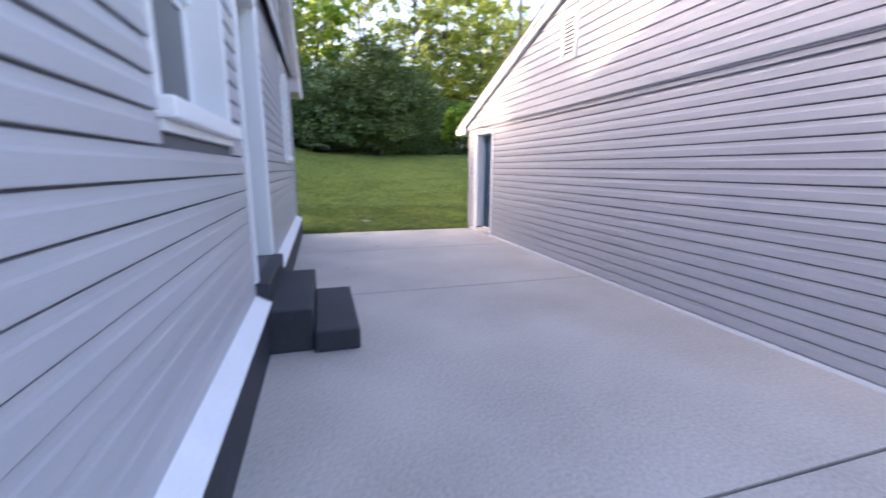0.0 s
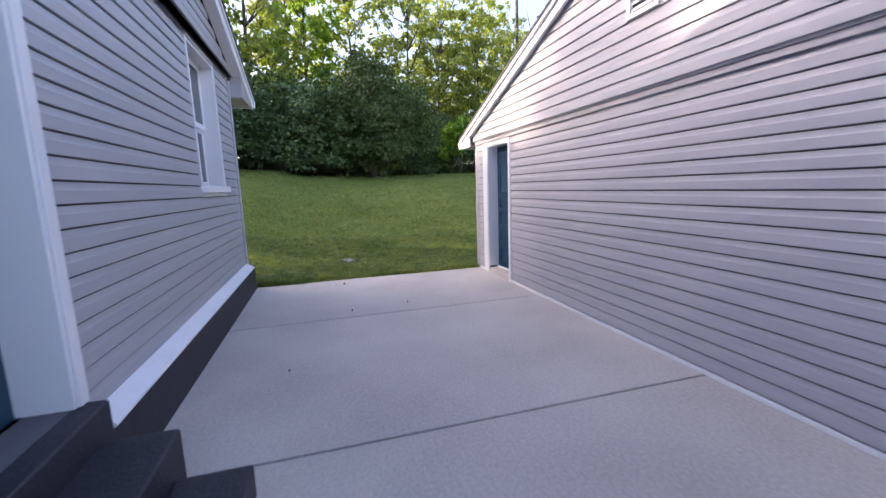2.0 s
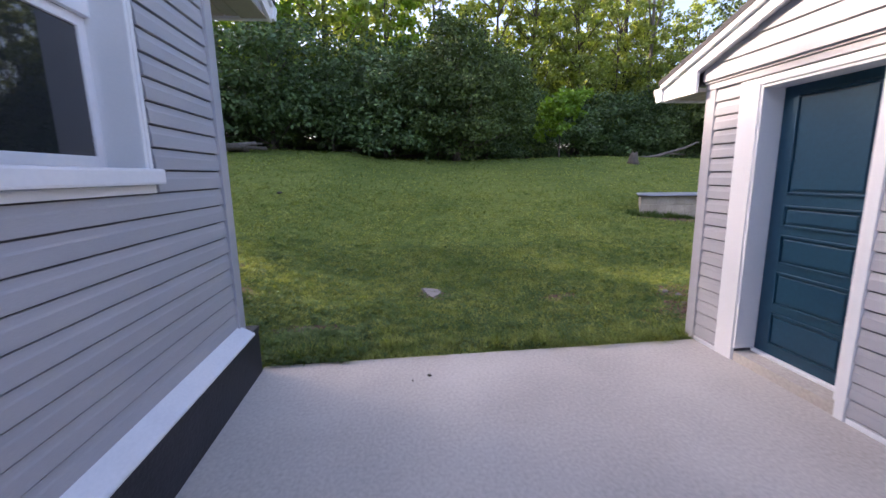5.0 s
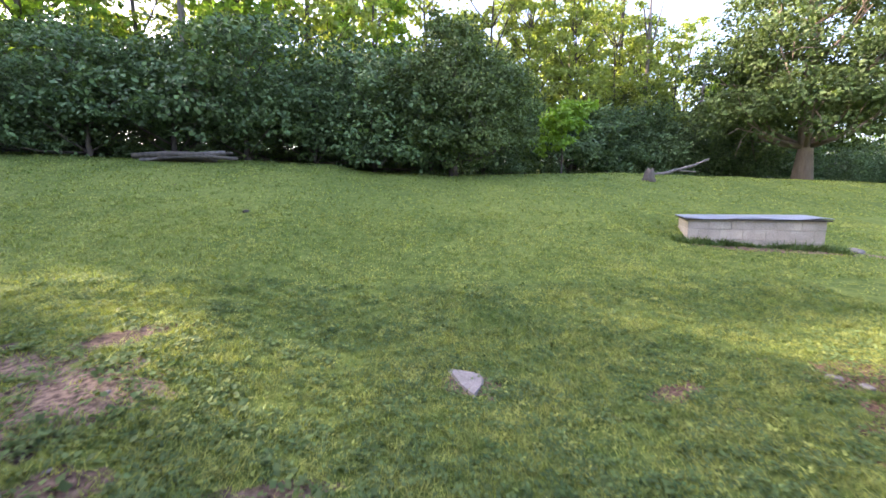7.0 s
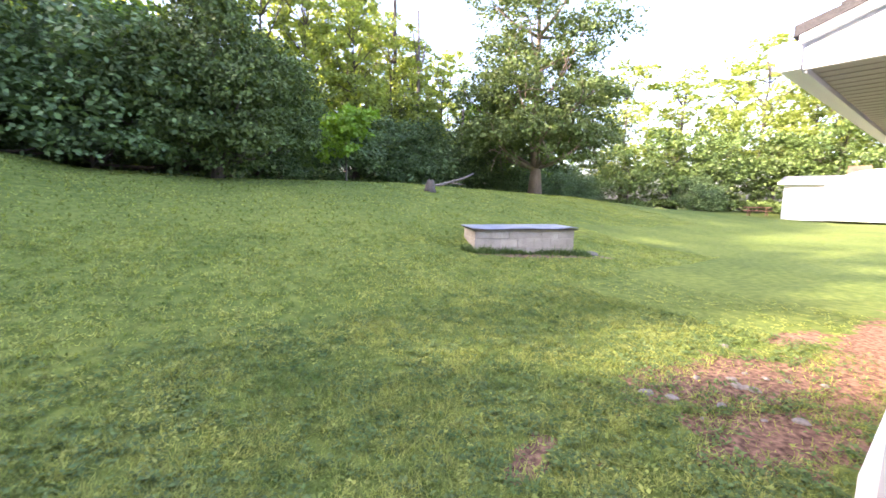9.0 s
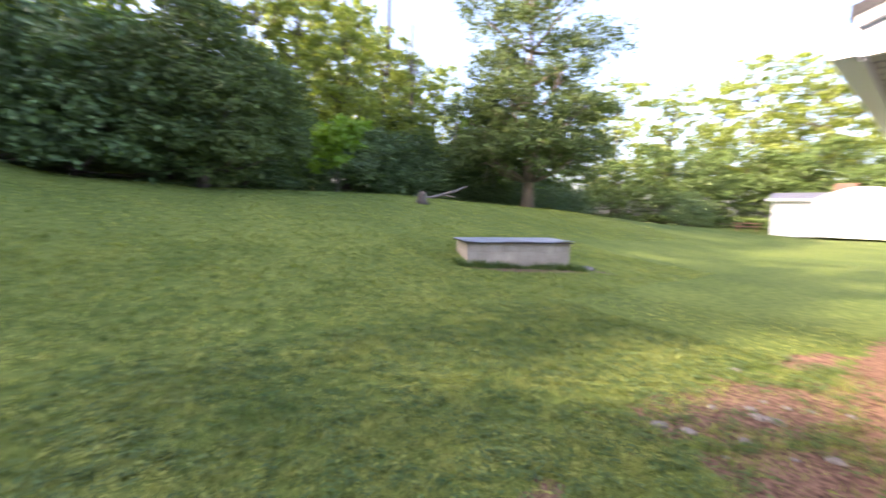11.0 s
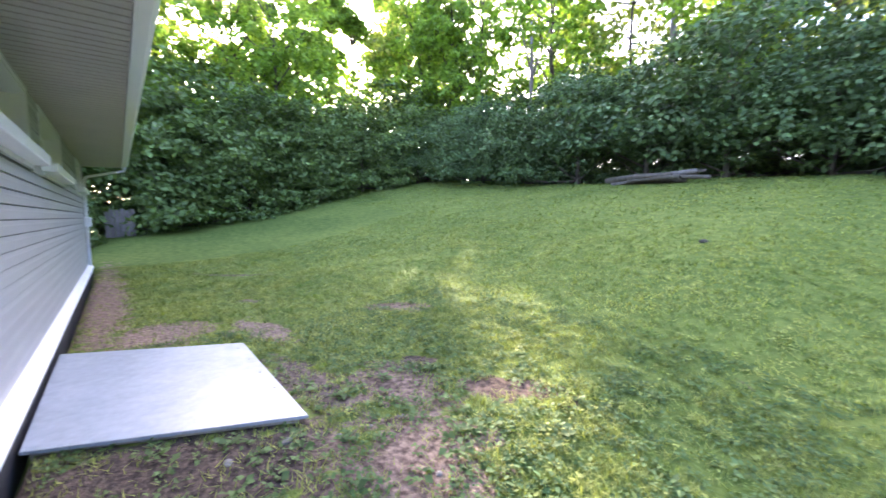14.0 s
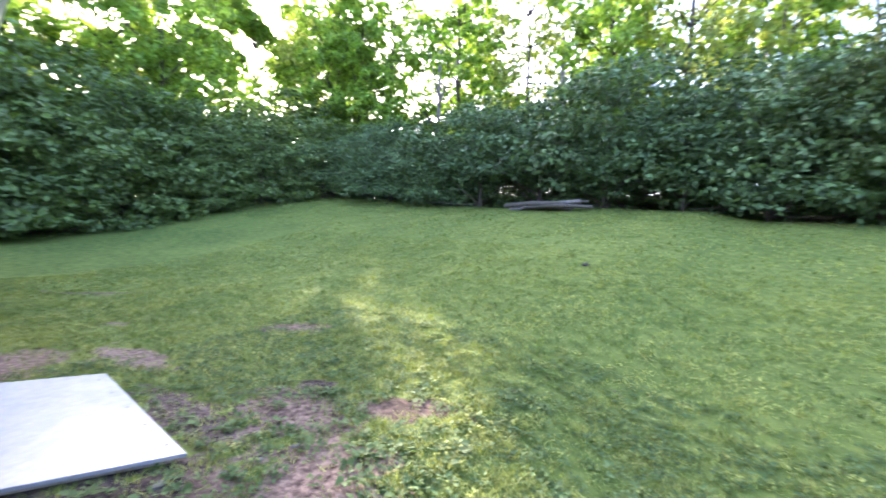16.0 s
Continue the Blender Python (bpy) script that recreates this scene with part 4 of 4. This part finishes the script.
# shrubs and small trees down the far side of the lawn
for i, x, y, k in ((2, -19.0, 15.0, 1.1), (2, -20.5, 12.6, 0.85), (2, -21.5, 10.4, 1.2), (2, -22.0, 8.2, 1.25), (2, -22.2, 6.0, 1.3), (2, -22.0, 4.0, 1.25), (2, -21.4, 2.0, 1.3), (2, -20.8, 0.2, 1.3), (2, -19.5, -2.0, 1.3), (1, -18.6, -4.5, 1.4), (2, -25.5, 6.5, 1.8), (2, -25.0, 2.5, 1.8), (2, -25.0, 11.5, 1.15), (0, -18.6, 14.0, 0.75), (2, -20.0, 11.3, 0.9), (2, -23.5, 13.6, 1.1), (2, -20.8, 9.0, 0.9), (0, -17.4, 16.0, 0.9), (1, 3.2, 18.2, 1.0), (1, 6.0, 19.5, 0.9), (2, -23.4, 16.0, 1.4), (2, -17.4, 18.4, 0.5), (2, -19.6, 17.4, 0.5), (2, -21.6, 15.2, 0.5), (2, -23.6, 11.0, 0.55), (2, -24.0, 8.4, 0.55), (2, -24.0, 5.0, 0.55), (2, -24.0, 2.4, 0.55)):
    plant(BUSHES[i], x, y, R.uniform(0, 360), k * R.uniform(0.76, 1.12), "shrubs along the lawn", R.uniform(0.95, 1.25))
# woodland behind
for i, x, y, k in ((0, -20, 20, 1.0), (2, -15, 21.5, 1.0), (1, -11, 23, 0.9), (0, -6.2, 23, 0.95), (3, -3.0, 24, 1.05), (2, 0.5, 26, 0.95), (1, 4.5, 29, 1.0), (3, 8.5, 28, 0.95), (1, 12.5, 31, 1.0), (3, 16.5, 33, 1.0), (1, 20.5, 35, 1.0), (3, 25, 37, 0.95), (1, 31, 38, 0.9), (0, 37, 36, 0.8),
                   (2, -23, 20, 1.05), (0, -25.5, 8.7, 0.92), (2, -24, 19.0, 1.1), (2, -30, 13.5, 0.62), (0, -31, 17, 0.70), (2, -29, 10.2, 0.6), (0, -33, 20, 0.7), (0, -44, 16, 1.0), (2, -46, 22, 1.0), (0, -43, 9.5, 1.0), (2, -48, 12, 1.05), (0, -27.5, 6.5, 0.92), (2, -26.0, 1.5, 1.05), (0, -24.5, -3.5, 1.0), (1, -28, 21, 1.1), (3, -33, 9.0, 0.95), (1, -31, 4.0, 1.0), (3, 14, 26, 0.72), (1, 17.5, 28, 0.7), (3, 21, 29.5, 0.75), (1, 10.5, 26.5, 0.7), (3, 24.5, 30.5, 0.7), (0, 29, 30, 0.62), (2, -18, 27, 1.1), (3, -9, 30, 1.0), (3, -1, 33, 1.0), (1, -30, -2, 1.1),
                   (2, 28, 29.5, 0.6), (0, 33, 30.5, 0.6), (2, 38, 30.5, 0.65), (0, 43, 32, 0.6)):
    plant(TREES[i], x, y, R.uniform(0, 360), k * R.uniform(0.93, 1.07), "woodland trees")
# tall bare-stemmed trees added to block the sun, with gaps for lawn patches: x, y, foot and top of the crown, its
# radius
for k, (x, y, h0, h1, r, leaves) in enumerate(((-33, 15.1, 12.6, 16.6, 2.1, 7500), (-33, 20.2, 9.5, 14.2, 2.0, 7500), (-34, 22.6, 11.0, 18.3, 2.2, 7500), (-33, 25.6, 11.0, 18.0, 2.3, 7500), (-32, 13.6, 8.6, 12.6, 2.1, 7500), (-36, 28.8, 12.0, 19.5, 2.4, 7500), (-34, 11.0, 8.5, 12.8, 2.0, 7500), (-35, 13.2, 13.5, 19.6, 2.2, 2600), (-33, 17.4, 12.8, 14.9, 1.1, 7500))):
    crown = [(r * (0.35 + 0.25 * (q % 2)) * math.cos(q * 2.4), r * (0.35 + 0.25 * (q % 2)) * math.sin(q * 2.4), h0 + 0.7 + (h1 - h0 - 1.4) * (q + 0.5) / 8, r * 0.55, min(r * 0.55, (h1 - h0) * 0.2)) for q in range(8)]
    high = make_tree("tall_tree", 304 + k, h1 - 0.5, 0.22, crown, leaves, 0.27, LEAF_MID, M_BARK, "added tree with a bare stem and high crown that blocks the sun", "tree")
    high.matrix_basis = Matrix.Translation((x, y, float(height(x, y))))
    tagged(high, group="woodland trees")
# sunlit trees past the garage
for i, x, y, k in ((1, 50, 27, 1.0), (3, 58, 24, 1.05), (1, 63, 17, 1.15), (3, 66, 10, 1.15), (1, 68, 3, 1.15), (3, 70, -5, 1.1), (1, 74, 14, 1.3), (3, 76, 24, 1.3)):
    plant(TREES[i], x, y, R.uniform(0, 360), k, "sunlit trees past the garage", 1.35)
for ob in TREES + BUSHES:
    ob.matrix_basis = Matrix.Translation((-34 - 6 * (TREES + BUSHES).index(ob), -22, float(height(-34, -22))))

# the big round bush on the lawn, with a short trunk
bigbush = make_tree("round_bush", 301, 4.6, 0.17, [(0, 0, 3.2, 1.9, 1.6), (-1.5, -0.5, 2.3, 1.35, 1.2), (1.7, -0.4, 2.5, 1.5, 1.35), (0.5, -1.2, 2.2, 1.3, 1.1), (1.9, 0.6, 3.5, 1.2, 1.2), (-1.3, 0.4, 3.4, 1.3, 1.2), (0.2, 0.2, 4.6, 1.15, 1.1), (2.4, -0.2, 1.35, 0.9, 0.75), (-0.4, 0.6, 5.3, 0.7, 0.8), (-2.5, 0.2, 1.7, 1.0, 1.0), (-1.0, -0.9, 1.1, 1.1, 0.8), (0.9, -1.3, 1.1, 1.1, 0.8), (0.2, -0.6, 0.9, 1.0, 0.7)], 38000, 0.12, LEAF_OLIVE, M_BARK, "broad dark green bush standing on the lawn", "bush", 1.0)
bigbush.matrix_basis = Matrix.Translation((3.85, 16.1, float(height(3.85, 16.1)))) @ Matrix.Scale(1.08, 4)
lime = make_tree("young_tree", 302, 2.1, 0.04, [(0, 0, 1.7, 0.75, 0.7), (0.5, -0.2, 2.1, 0.5, 0.45), (-0.4, 0.1, 1.2, 0.6, 0.5)], 3000, 0.16, LEAF_LIME, M_BARK, "bright lime-green sapling beside the dark bush", "sapling", 1.0)
lime.matrix_basis = Matrix.Translation((9.6, 18.3, float(height(9.6, 18.3)))) @ Matrix.Scale(1.35, 4)
# the big shade tree, its trunk in the bark coloured as lit
shade = make_tree("shade_tree", 303, 15.5, 0.40, lobes_of(R, 22, 3.2, 18, 4.8, 0.7) + [(3.7 * math.cos(k * 0.785), 3.7 * math.sin(k * 0.785), 3.3 + 0.6 * (k % 2), 2.5, 1.6) for k in range(8)] + [(4.2 * math.cos(k * 1.05 + 0.4), 4.2 * math.sin(k * 1.05 + 0.4), 6.0 + 0.7 * (k % 2), 2.2, 1.6) for k in range(6)], 64000, 0.21, LEAF_OLIVE, M_LIT_BARK, "large shade tree with a brown trunk coloured as if lit", "tree", 0.8)
shade.matrix_basis = Matrix.Translation((24.6, 19.6, float(height(24.6, 19.6))))

# dead trunks
for nm, x, y, tall, r, mat, label in (("dead_tree", -8.6, 21.8, 9.0, 0.22, M_DEAD, "bare grey dead trunk above the shrubs"), ("bare_tree", 20.5, 28.5, 14, 0.16, M_DEAD, "tall bare pale trunk forking at the top"), ("bare_tree", -15.5, 19.8, 9, 0.14, M_DEAD, "thin pale trunk in the woodland edge"), ("leaning_tree", 23.0, 26.3, 7.0, 0.2, M_DEAD, "leaning pale trunk in the woodland edge")):
    bm = bmesh.new()
    top = Vector((0.6 if nm == "leaning_tree" else 0.15, 0, tall))
    tube(bm, [Vector((0, 0, -0.3)), top * 0.3, top * 0.65 + Vector((0.1, 0, 0)), top], [r * 1.3, r, r * 0.8, r * 0.45], 9)
    if nm == "bare_tree":
        tube(bm, [top * 0.6, top * 0.75 + Vector((0.5, 0, 0)), top + Vector((1.3, 0.2, -0.5))], [r * 0.6, r * 0.45, r * 0.15], 6)
        tube(bm, [top * 0.7, top * 0.85 + Vector((-0.4, 0, 0)), top + Vector((-1.0, 0.1, 0.4))], [r * 0.5, r * 0.4, r * 0.12], 6)
    me = bpy.data.meshes.new(nm)
    bm.to_mesh(me)
    bm.free()
    me.materials.append(mat)
    ob = shade_smooth(new(nm, me))
    ob.matrix_basis = Matrix.Translation((x, y, float(height(x, y))))
    tagged(ob, label, "dead tree")

# log pile, stump, fallen branch
pile = thing("log_pile", 0, 0, 0, "low pile of grey logs and brush at the lawn's edge", "log pile")
rng = np.random.default_rng(8)
for k in range(11):
    bm = bmesh.new()
    a = Vector((rng.uniform(-1.9, -0.6), rng.uniform(-0.35, 0.35), 0.08 + 0.07 * (k % 3)))
    b = Vector((rng.uniform(0.5, 1.9), rng.uniform(-0.35, 0.35), 0.08 + 0.08 * (k % 4)))
    r = rng.uniform(0.05, 0.11)
    tube(bm, [a, a.lerp(b, 0.5) + Vector((0, 0, 0.04)), b], [r, r * 0.95, r * 0.75], 8)
    shade_smooth(part("log", bm, M_BARK if k % 3 else M_DEAD, pile))
pile.matrix_basis = Matrix.Translation((-5.6, 14.1, float(height(-5.6, 14.1)))) @ Matrix.Rotation(radians(-8), 4, "Z")
stump = thing("stump", 0, 0, 0, "grey weathered stump with splintered top", "stump")
bm = bmesh.new()
tube(bm, [Vector((0, 0, -0.1)), Vector((0, 0, 0.1)), Vector((0.02, 0, 0.3)), Vector((0.03, 0, 0.42))], [0.30, 0.21, 0.17, 0.12], 12)
for k in range(2):
    tube(bm, [Vector((0.1 * math.cos(k * 1.3), 0.1 * math.sin(k * 1.3), 0.38)), Vector((0.14 * math.cos(k * 1.3), 0.14 * math.sin(k * 1.3), 0.45 + 0.03 * k))], [0.06, 0.03], 5)
shade_smooth(part("stump_wood", bm, M_BARK, stump))
stump.matrix_basis = Matrix.Translation((10.75, 13.2, float(height(10.75, 13.2))))
branch = thing("fallen_branch", 0, 0, 0, "pale fallen branch lying at the lawn's edge", "branch")
bm = bmesh.new()
tube(bm, [Vector((-1.2, 0, 0.03)), Vector((0, 0.1, 0.12)), Vector((1.3, 0, 0.5)), Vector((1.9, 0.1, 0.78))], [0.09, 0.08, 0.06, 0.035], 8)
tube(bm, [Vector((0.6, 0.1, 0.25)), Vector((1.2, -0.6, 0.15))], [0.045, 0.02], 6)
shade_smooth(part("limb", bm, M_DEAD, branch))
branch.matrix_basis = Matrix.Translation((14.6, 17.6, float(height(14.6, 17.6)))) @ Matrix.Rotation(radians(-25), 4, "Z")

# utility pole behind the garage
pole = thing("utility_pole", 0, 0, 0, "tall dark wooden utility pole among the trees", "utility pole")
bm = bmesh.new()
tube(bm, [Vector((0, 0, -0.5)), Vector((0, 0, 9)), Vector((0, 0, 19))], [0.17, 0.15, 0.11], 10)
shade_smooth(part("post", bm, M_POLE, pole))
pole.matrix_basis = Matrix.Translation((19.4, 30.0, float(height(19.4, 30.0))))

# weathered fence stub past the house's far corner
fence = thing("fence", 0, 0, 0, "weathered grey board fence end under the trees", "fence")
for k in range(6):
    part("board", box((0, k * 0.15, 0), (0.025, k * 0.15 + 0.135, 1.0 + 0.05 * (k % 2)), 0.004), M_DEAD, fence)
part("rail", box((-0.05, 0, 0.7), (0, 0.9, 0.78), 0.004), M_DEAD, fence)
fence.matrix_basis = Matrix.Translation((-18.5, 0.2, float(height(-18.5, 0.6))))

# ---- far side: white outbuilding, bench ----
barn = thing("white_building", 0, 0, 0, "low white building with grey roof and curved gable", "building")
part("wall", box((0, 0, -0.3), (19, 7, 2.75)), M_WHITE, barn)
for k in range(13):
    part("siding_board", box((-0.02, -0.02, 0.05 + k * 0.2), (2.55, -0.001, 0.235 + k * 0.2), 0.003), M_WHITE, barn)
part("roof", prism([(-0.5, 2.65), (3.5, 3.35), (7.5, 2.65), (7.5, 2.8), (3.5, 3.5), (-0.5, 2.8)], "x", -0.4, 19.4), M_ROOF_FAR, barn, "grey shingle roof")
arch = [(2.6, -0.2)] + [(2.6 + 5.8 * t, 2.7 + 1.0 * math.sin(math.pi * t) ** 0.8) for t in [k / 16 for k in range(17)]] + [(8.4, -0.2)]
part("arched_front", prism(arch, "y", -0.6, -0.03), M_WHITE, barn, "white arched gable front")
part("chimney", box((3.6, 3.0, 2.9), (5.0, 3.9, 4.2), 0.02), M_BRICK, barn, "red brick chimney")
part("fascia", box((-0.4, -0.55, 2.62), (2.55, -0.5, 2.82), 0.006), M_CAP, barn)
barn.matrix_basis = Matrix.Translation((45.3, 10.0, 0.4)) @ Matrix.Rotation(radians(-84), 4, "Z")
bench = thing("picnic_table", 0, 0, 0, "reddish wooden picnic table beside the white building", "picnic table")
part("tabletop", box((0, 0, 0.7), (1.9, 0.75, 0.76), 0.01), M_REDWOOD, bench)
for y in (-0.5, 0.95):
    part("seat", box((0, y, 0.42), (1.9, y + 0.27, 0.47), 0.01), M_REDWOOD, bench)
for x in (0.3, 1.55):
    for y in (-0.3, 0.95):
        part("leg", prism([(y, 0), (y + 0.1, 0), (0.42, 0.7), (0.32, 0.7)], "x", x, x + 0.05), M_REDWOOD, bench)
bench.matrix_basis = Matrix.Translation((44.2, 12.4, float(height(44.2, 12.4)))) @ Matrix.Rotation(radians(-84), 4, "Z")

# ---- grass ----


def blades(name, x0, x1, y0, y1, count, tall, wide, seed, keep, mat, label, flat=0.5):
    rng = np.random.default_rng(seed)
    x, y = rng.uniform(x0, x1, count), rng.uniform(y0, y1, count)
    b = bare(x, y) + rng.normal(size=count) * 0.25
    tuft = np.sin(x * 2.1 + np.sin(y * 1.7) * 2) * np.sin(y * 2.6 + np.sin(x * 1.3) * 2)
    clump = np.sin(x * 9.3 + np.sin(y * 6.1) * 2.2) * np.sin(y * 10.7 + np.sin(x * 5.3 + 1.0) * 2.2) + 0.5 * np.sin(x * 23 + y * 7) * np.sin(y * 19 - x * 5)
    ok = (b < 0.7) & keep(x, y) & (rng.uniform(size=count) < 0.6 + 0.25 * tuft + 0.4 * clump)
    x, y, b, clump = x[ok], y[ok], b[ok], clump[ok]
    n = len(x)
    z = height(x, y)
    a = rng.uniform(0, 2 * math.pi, n)
    lean = rng.uniform(0.15, 1.0, n) * flat * 2
    h = tall * rng.uniform(0.45, 1.25, n) * (1 - 0.4 * np.clip(b, 0, 1)) * (1 + 0.4 * clump)
    w = wide * rng.uniform(0.7, 1.3, n)
    dx, dy = np.cos(a), np.sin(a)
    base = np.stack([x, y, z], 1)
    s = np.stack([-dy * w, dx * w, np.zeros(n)], 1)
    tip = base + np.stack([dx * h * lean, dy * h * lean, h * (1 - 0.3 * lean)], 1)
    v = np.stack([base - s, base + s, tip], 1).reshape(-1, 3)
    f = np.arange(n * 3).reshape(n, 3)
    me = bpy.data.meshes.new(name)
    me.vertices.add(len(v))
    me.vertices.foreach_set("co", v.ravel())
    me.loops.add(f.size)
    me.loops.foreach_set("vertex_index", f.ravel().astype(np.int32))
    me.polygons.add(len(f))
    me.polygons.foreach_set("loop_start", (np.arange(len(f)) * 3).astype(np.int32))
    me.update(calc_edges=True)
    me.materials.append(mat)
    return tagged(new(name, me), label, "grass", kind="stuff")


clear = lambda x, y: ~((x > -4.8) & (x < -1.85) & (y < 1.56) & (x < -2.5 + y * 0.42) & (x > -4.65 + y * 0.5)) & ~((x < 0.1) & (y < 0.08)) & ~((x > 3.68) & (y < 0.30)) & ~((np.abs((x - 8.1) * 0.875 - (y - 6.0) * 0.485) < 1.14) & (np.abs((x - 8.1) * 0.485 + (y - 6.0) * 0.875 - 0.56) < 0.54))
blades("lawn_grass", -3.5, 7.0, 0.13, 4.2, 270000, 0.06, 0.0034, 1, clear, M_GRASS, "short mown lawn grass, thin near the drive", 0.8)
blades("lawn_grass", -12.0, 14.0, 4.2, 9.0, 170000, 0.055, 0.0065, 2, clear, M_GRASS, "short mown lawn grass", 0.8)
blades("lawn_grass", -12.0, -3.5, 0.1, 4.2, 90000, 0.06, 0.005, 3, clear, M_GRASS, "short mown lawn grass", 0.8)
blades("lawn_grass", -21, 26, 9.0, 18.5, 140000, 0.05, 0.014, 4, clear, M_GRASS, "short mown lawn grass on the rise", 0.8)


def broad_leaves(name, x0, x1, y0, y1, plants, per, size, seed, keep, mat, label, most=0.75):
    """Low rosettes of broad leaves, crowded where the soil allows."""
    rng = np.random.default_rng(seed)
    px, py = rng.uniform(x0, x1, plants), rng.uniform(y0, y1, plants)
    crowd = np.sin(px * 3.1 + np.sin(py * 2.3) * 2) * np.sin(py * 3.7 + np.sin(px * 2.9) * 2)
    ok = (bare(px, py) + rng.normal(size=plants) * 0.2 < most) & keep(px, py) & (rng.uniform(size=plants) < 0.6 + 0.3 * crowd)
    px, py = np.repeat(px[ok], per), np.repeat(py[ok], per)
    n = len(px)
    a = rng.uniform(0, 2 * math.pi, n)
    r = rng.uniform(0.1, 1.4, n) * size
    x, y = px + np.cos(a) * r, py + np.sin(a) * r
    z = height(x, y) + rng.uniform(0.008, 0.04, n)
    a = a + rng.normal(size=n) * 0.5
    d = np.stack([np.cos(a), np.sin(a), rng.uniform(-0.5, 0.5, n)], 1)
    s = np.stack([-np.sin(a), np.cos(a), rng.normal(size=n) * 0.35], 1)
    L = (size * rng.uniform(0.6, 1.4, n))[:, None]
    c = np.stack([x, y, z], 1)
    lift = np.array([0, 0, 0.12]) * L
    v = np.stack([c, c + d * L * 0.45 + s * L * 0.36 + lift, c + d * L, c + d * L * 0.45 - s * L * 0.36 + lift], 1).reshape(-1, 3)
    i = np.arange(n) * 4
    f = np.concatenate([np.stack([i, i + 1, i + 2], 1), np.stack([i, i + 2, i + 3], 1)])
    me = bpy.data.meshes.new(name)
    me.vertices.add(len(v))
    me.vertices.foreach_set("co", v.ravel())
    me.loops.add(f.size)
    me.loops.foreach_set("vertex_index", f.ravel().astype(np.int32))
    me.polygons.add(len(f))
    me.polygons.foreach_set("loop_start", (np.arange(len(f)) * 3).astype(np.int32))
    me.update(calc_edges=True)
    me.materials.append(mat)
    return tagged(new(name, me), label, "weeds", kind="stuff")


broad_leaves("lawn_weeds", -4.5, 7.0, 0.14, 4.5, 13000, 9, 0.027, 5, clear, M_WEED, "broad-leaved weeds and clover in the lawn")
broad_leaves("soil_weeds", -3.0, 0.6, 0.5, 3.2, 260, 14, 0.045, 25, clear, M_WEED, "scattered rosettes of weeds on the bare soil", 3.0)
broad_leaves("lawn_clover", -8.0, 9.0, 0.5, 8.0, 13000, 7, 0.026, 15, clear, M_GRASS, "pale clover patches in the lawn", 0.5)
edge = lambda x, y: (x > 0.06) & (x < 3.7)
blades("edge_grass", 0.06, 3.7, 0.11, 0.42, 12000, 0.10, 0.004, 6, edge, M_GRASS, "longer grass along the concrete edge", 0.9)
rim = lambda x, y: (np.abs((x - 8.1) * 0.875 - (y - 6.0) * 0.485) < 1.45) & (np.abs((x - 8.1) * 0.485 + (y - 6.0) * 0.875 + 0.1) < 0.15)
blades("well_weeds", 6.8, 10.2, 4.6, 7.8, 60000, 0.14, 0.012, 7, rim, M_WEED, "taller weeds along the foot of the well housing", 0.7)
corner = lambda x, y: (x - 0.25) ** 2 + (y - 0.45) ** 2 < 0.12
blades("corner_weeds", -0.2, 0.7, 0.05, 0.9, 5000, 0.085, 0.008, 8, corner, M_WEED, "taller weeds by the house corner", 0.9)
broad_leaves("corner_clover", 0.04, 0.75, 0.13, 0.75, 500, 8, 0.05, 9, edge, M_WEED, "broad weeds crowding the house corner", 1.2)

# ---- dead leaves on the concrete ----
M_LITTER = material("dead_leaf", (0.05, 0.038, 0.026), (0.12, 0.09, 0.06), 20, 0.9, 60)


def dead_leaf(x, y, size, seed):
    rng = random.Random(seed)
    bm = bmesh.new()
    ring = []
    for k in range(10):
        a = 2 * math.pi * k / 10
        r = size * (0.6 + 0.4 * abs(math.cos(a * 1.5))) * rng.uniform(0.8, 1.1)
        ring.append((r * math.cos(a), r * 0.6 * math.sin(a), 0.006 + 0.012 * abs(math.sin(a))))
    top = [bm.verts.new((p[0], p[1], p[2] + 0.002)) for p in ring]
    low = [bm.verts.new(p) for p in ring]
    ct, cl = bm.verts.new((0, 0, 0.004)), bm.verts.new((0, 0, 0.001))
    for k in range(10):
        j = (k + 1) % 10
        bm.faces.new((ct, top[k], top[j]))
        bm.faces.new((cl, low[j], low[k]))
        bm.faces.new((low[k], low[j], top[j], top[k]))
    me = bpy.data.meshes.new("dead_leaf")
    bm.to_mesh(me)
    bm.free()
    me.materials.append(M_LITTER)
    ob = new("dead_leaf", me)
    ob.matrix_basis = pose(x, y, 0.0, 0, 0, rng.uniform(0, 360))
    tagged(ob, "small brown dead leaf lying on the concrete", "leaf", "leaves on the concrete")


for k, (x, y, size) in enumerate(((1.325, -0.254, 0.02), (1.198, -0.313, 0.012), (0.739, -3.239, 0.018), (1.34, -1.731, 0.015), (2.04, -1.618, 0.012))):
    dead_leaf(x, y, size, 40 + k)
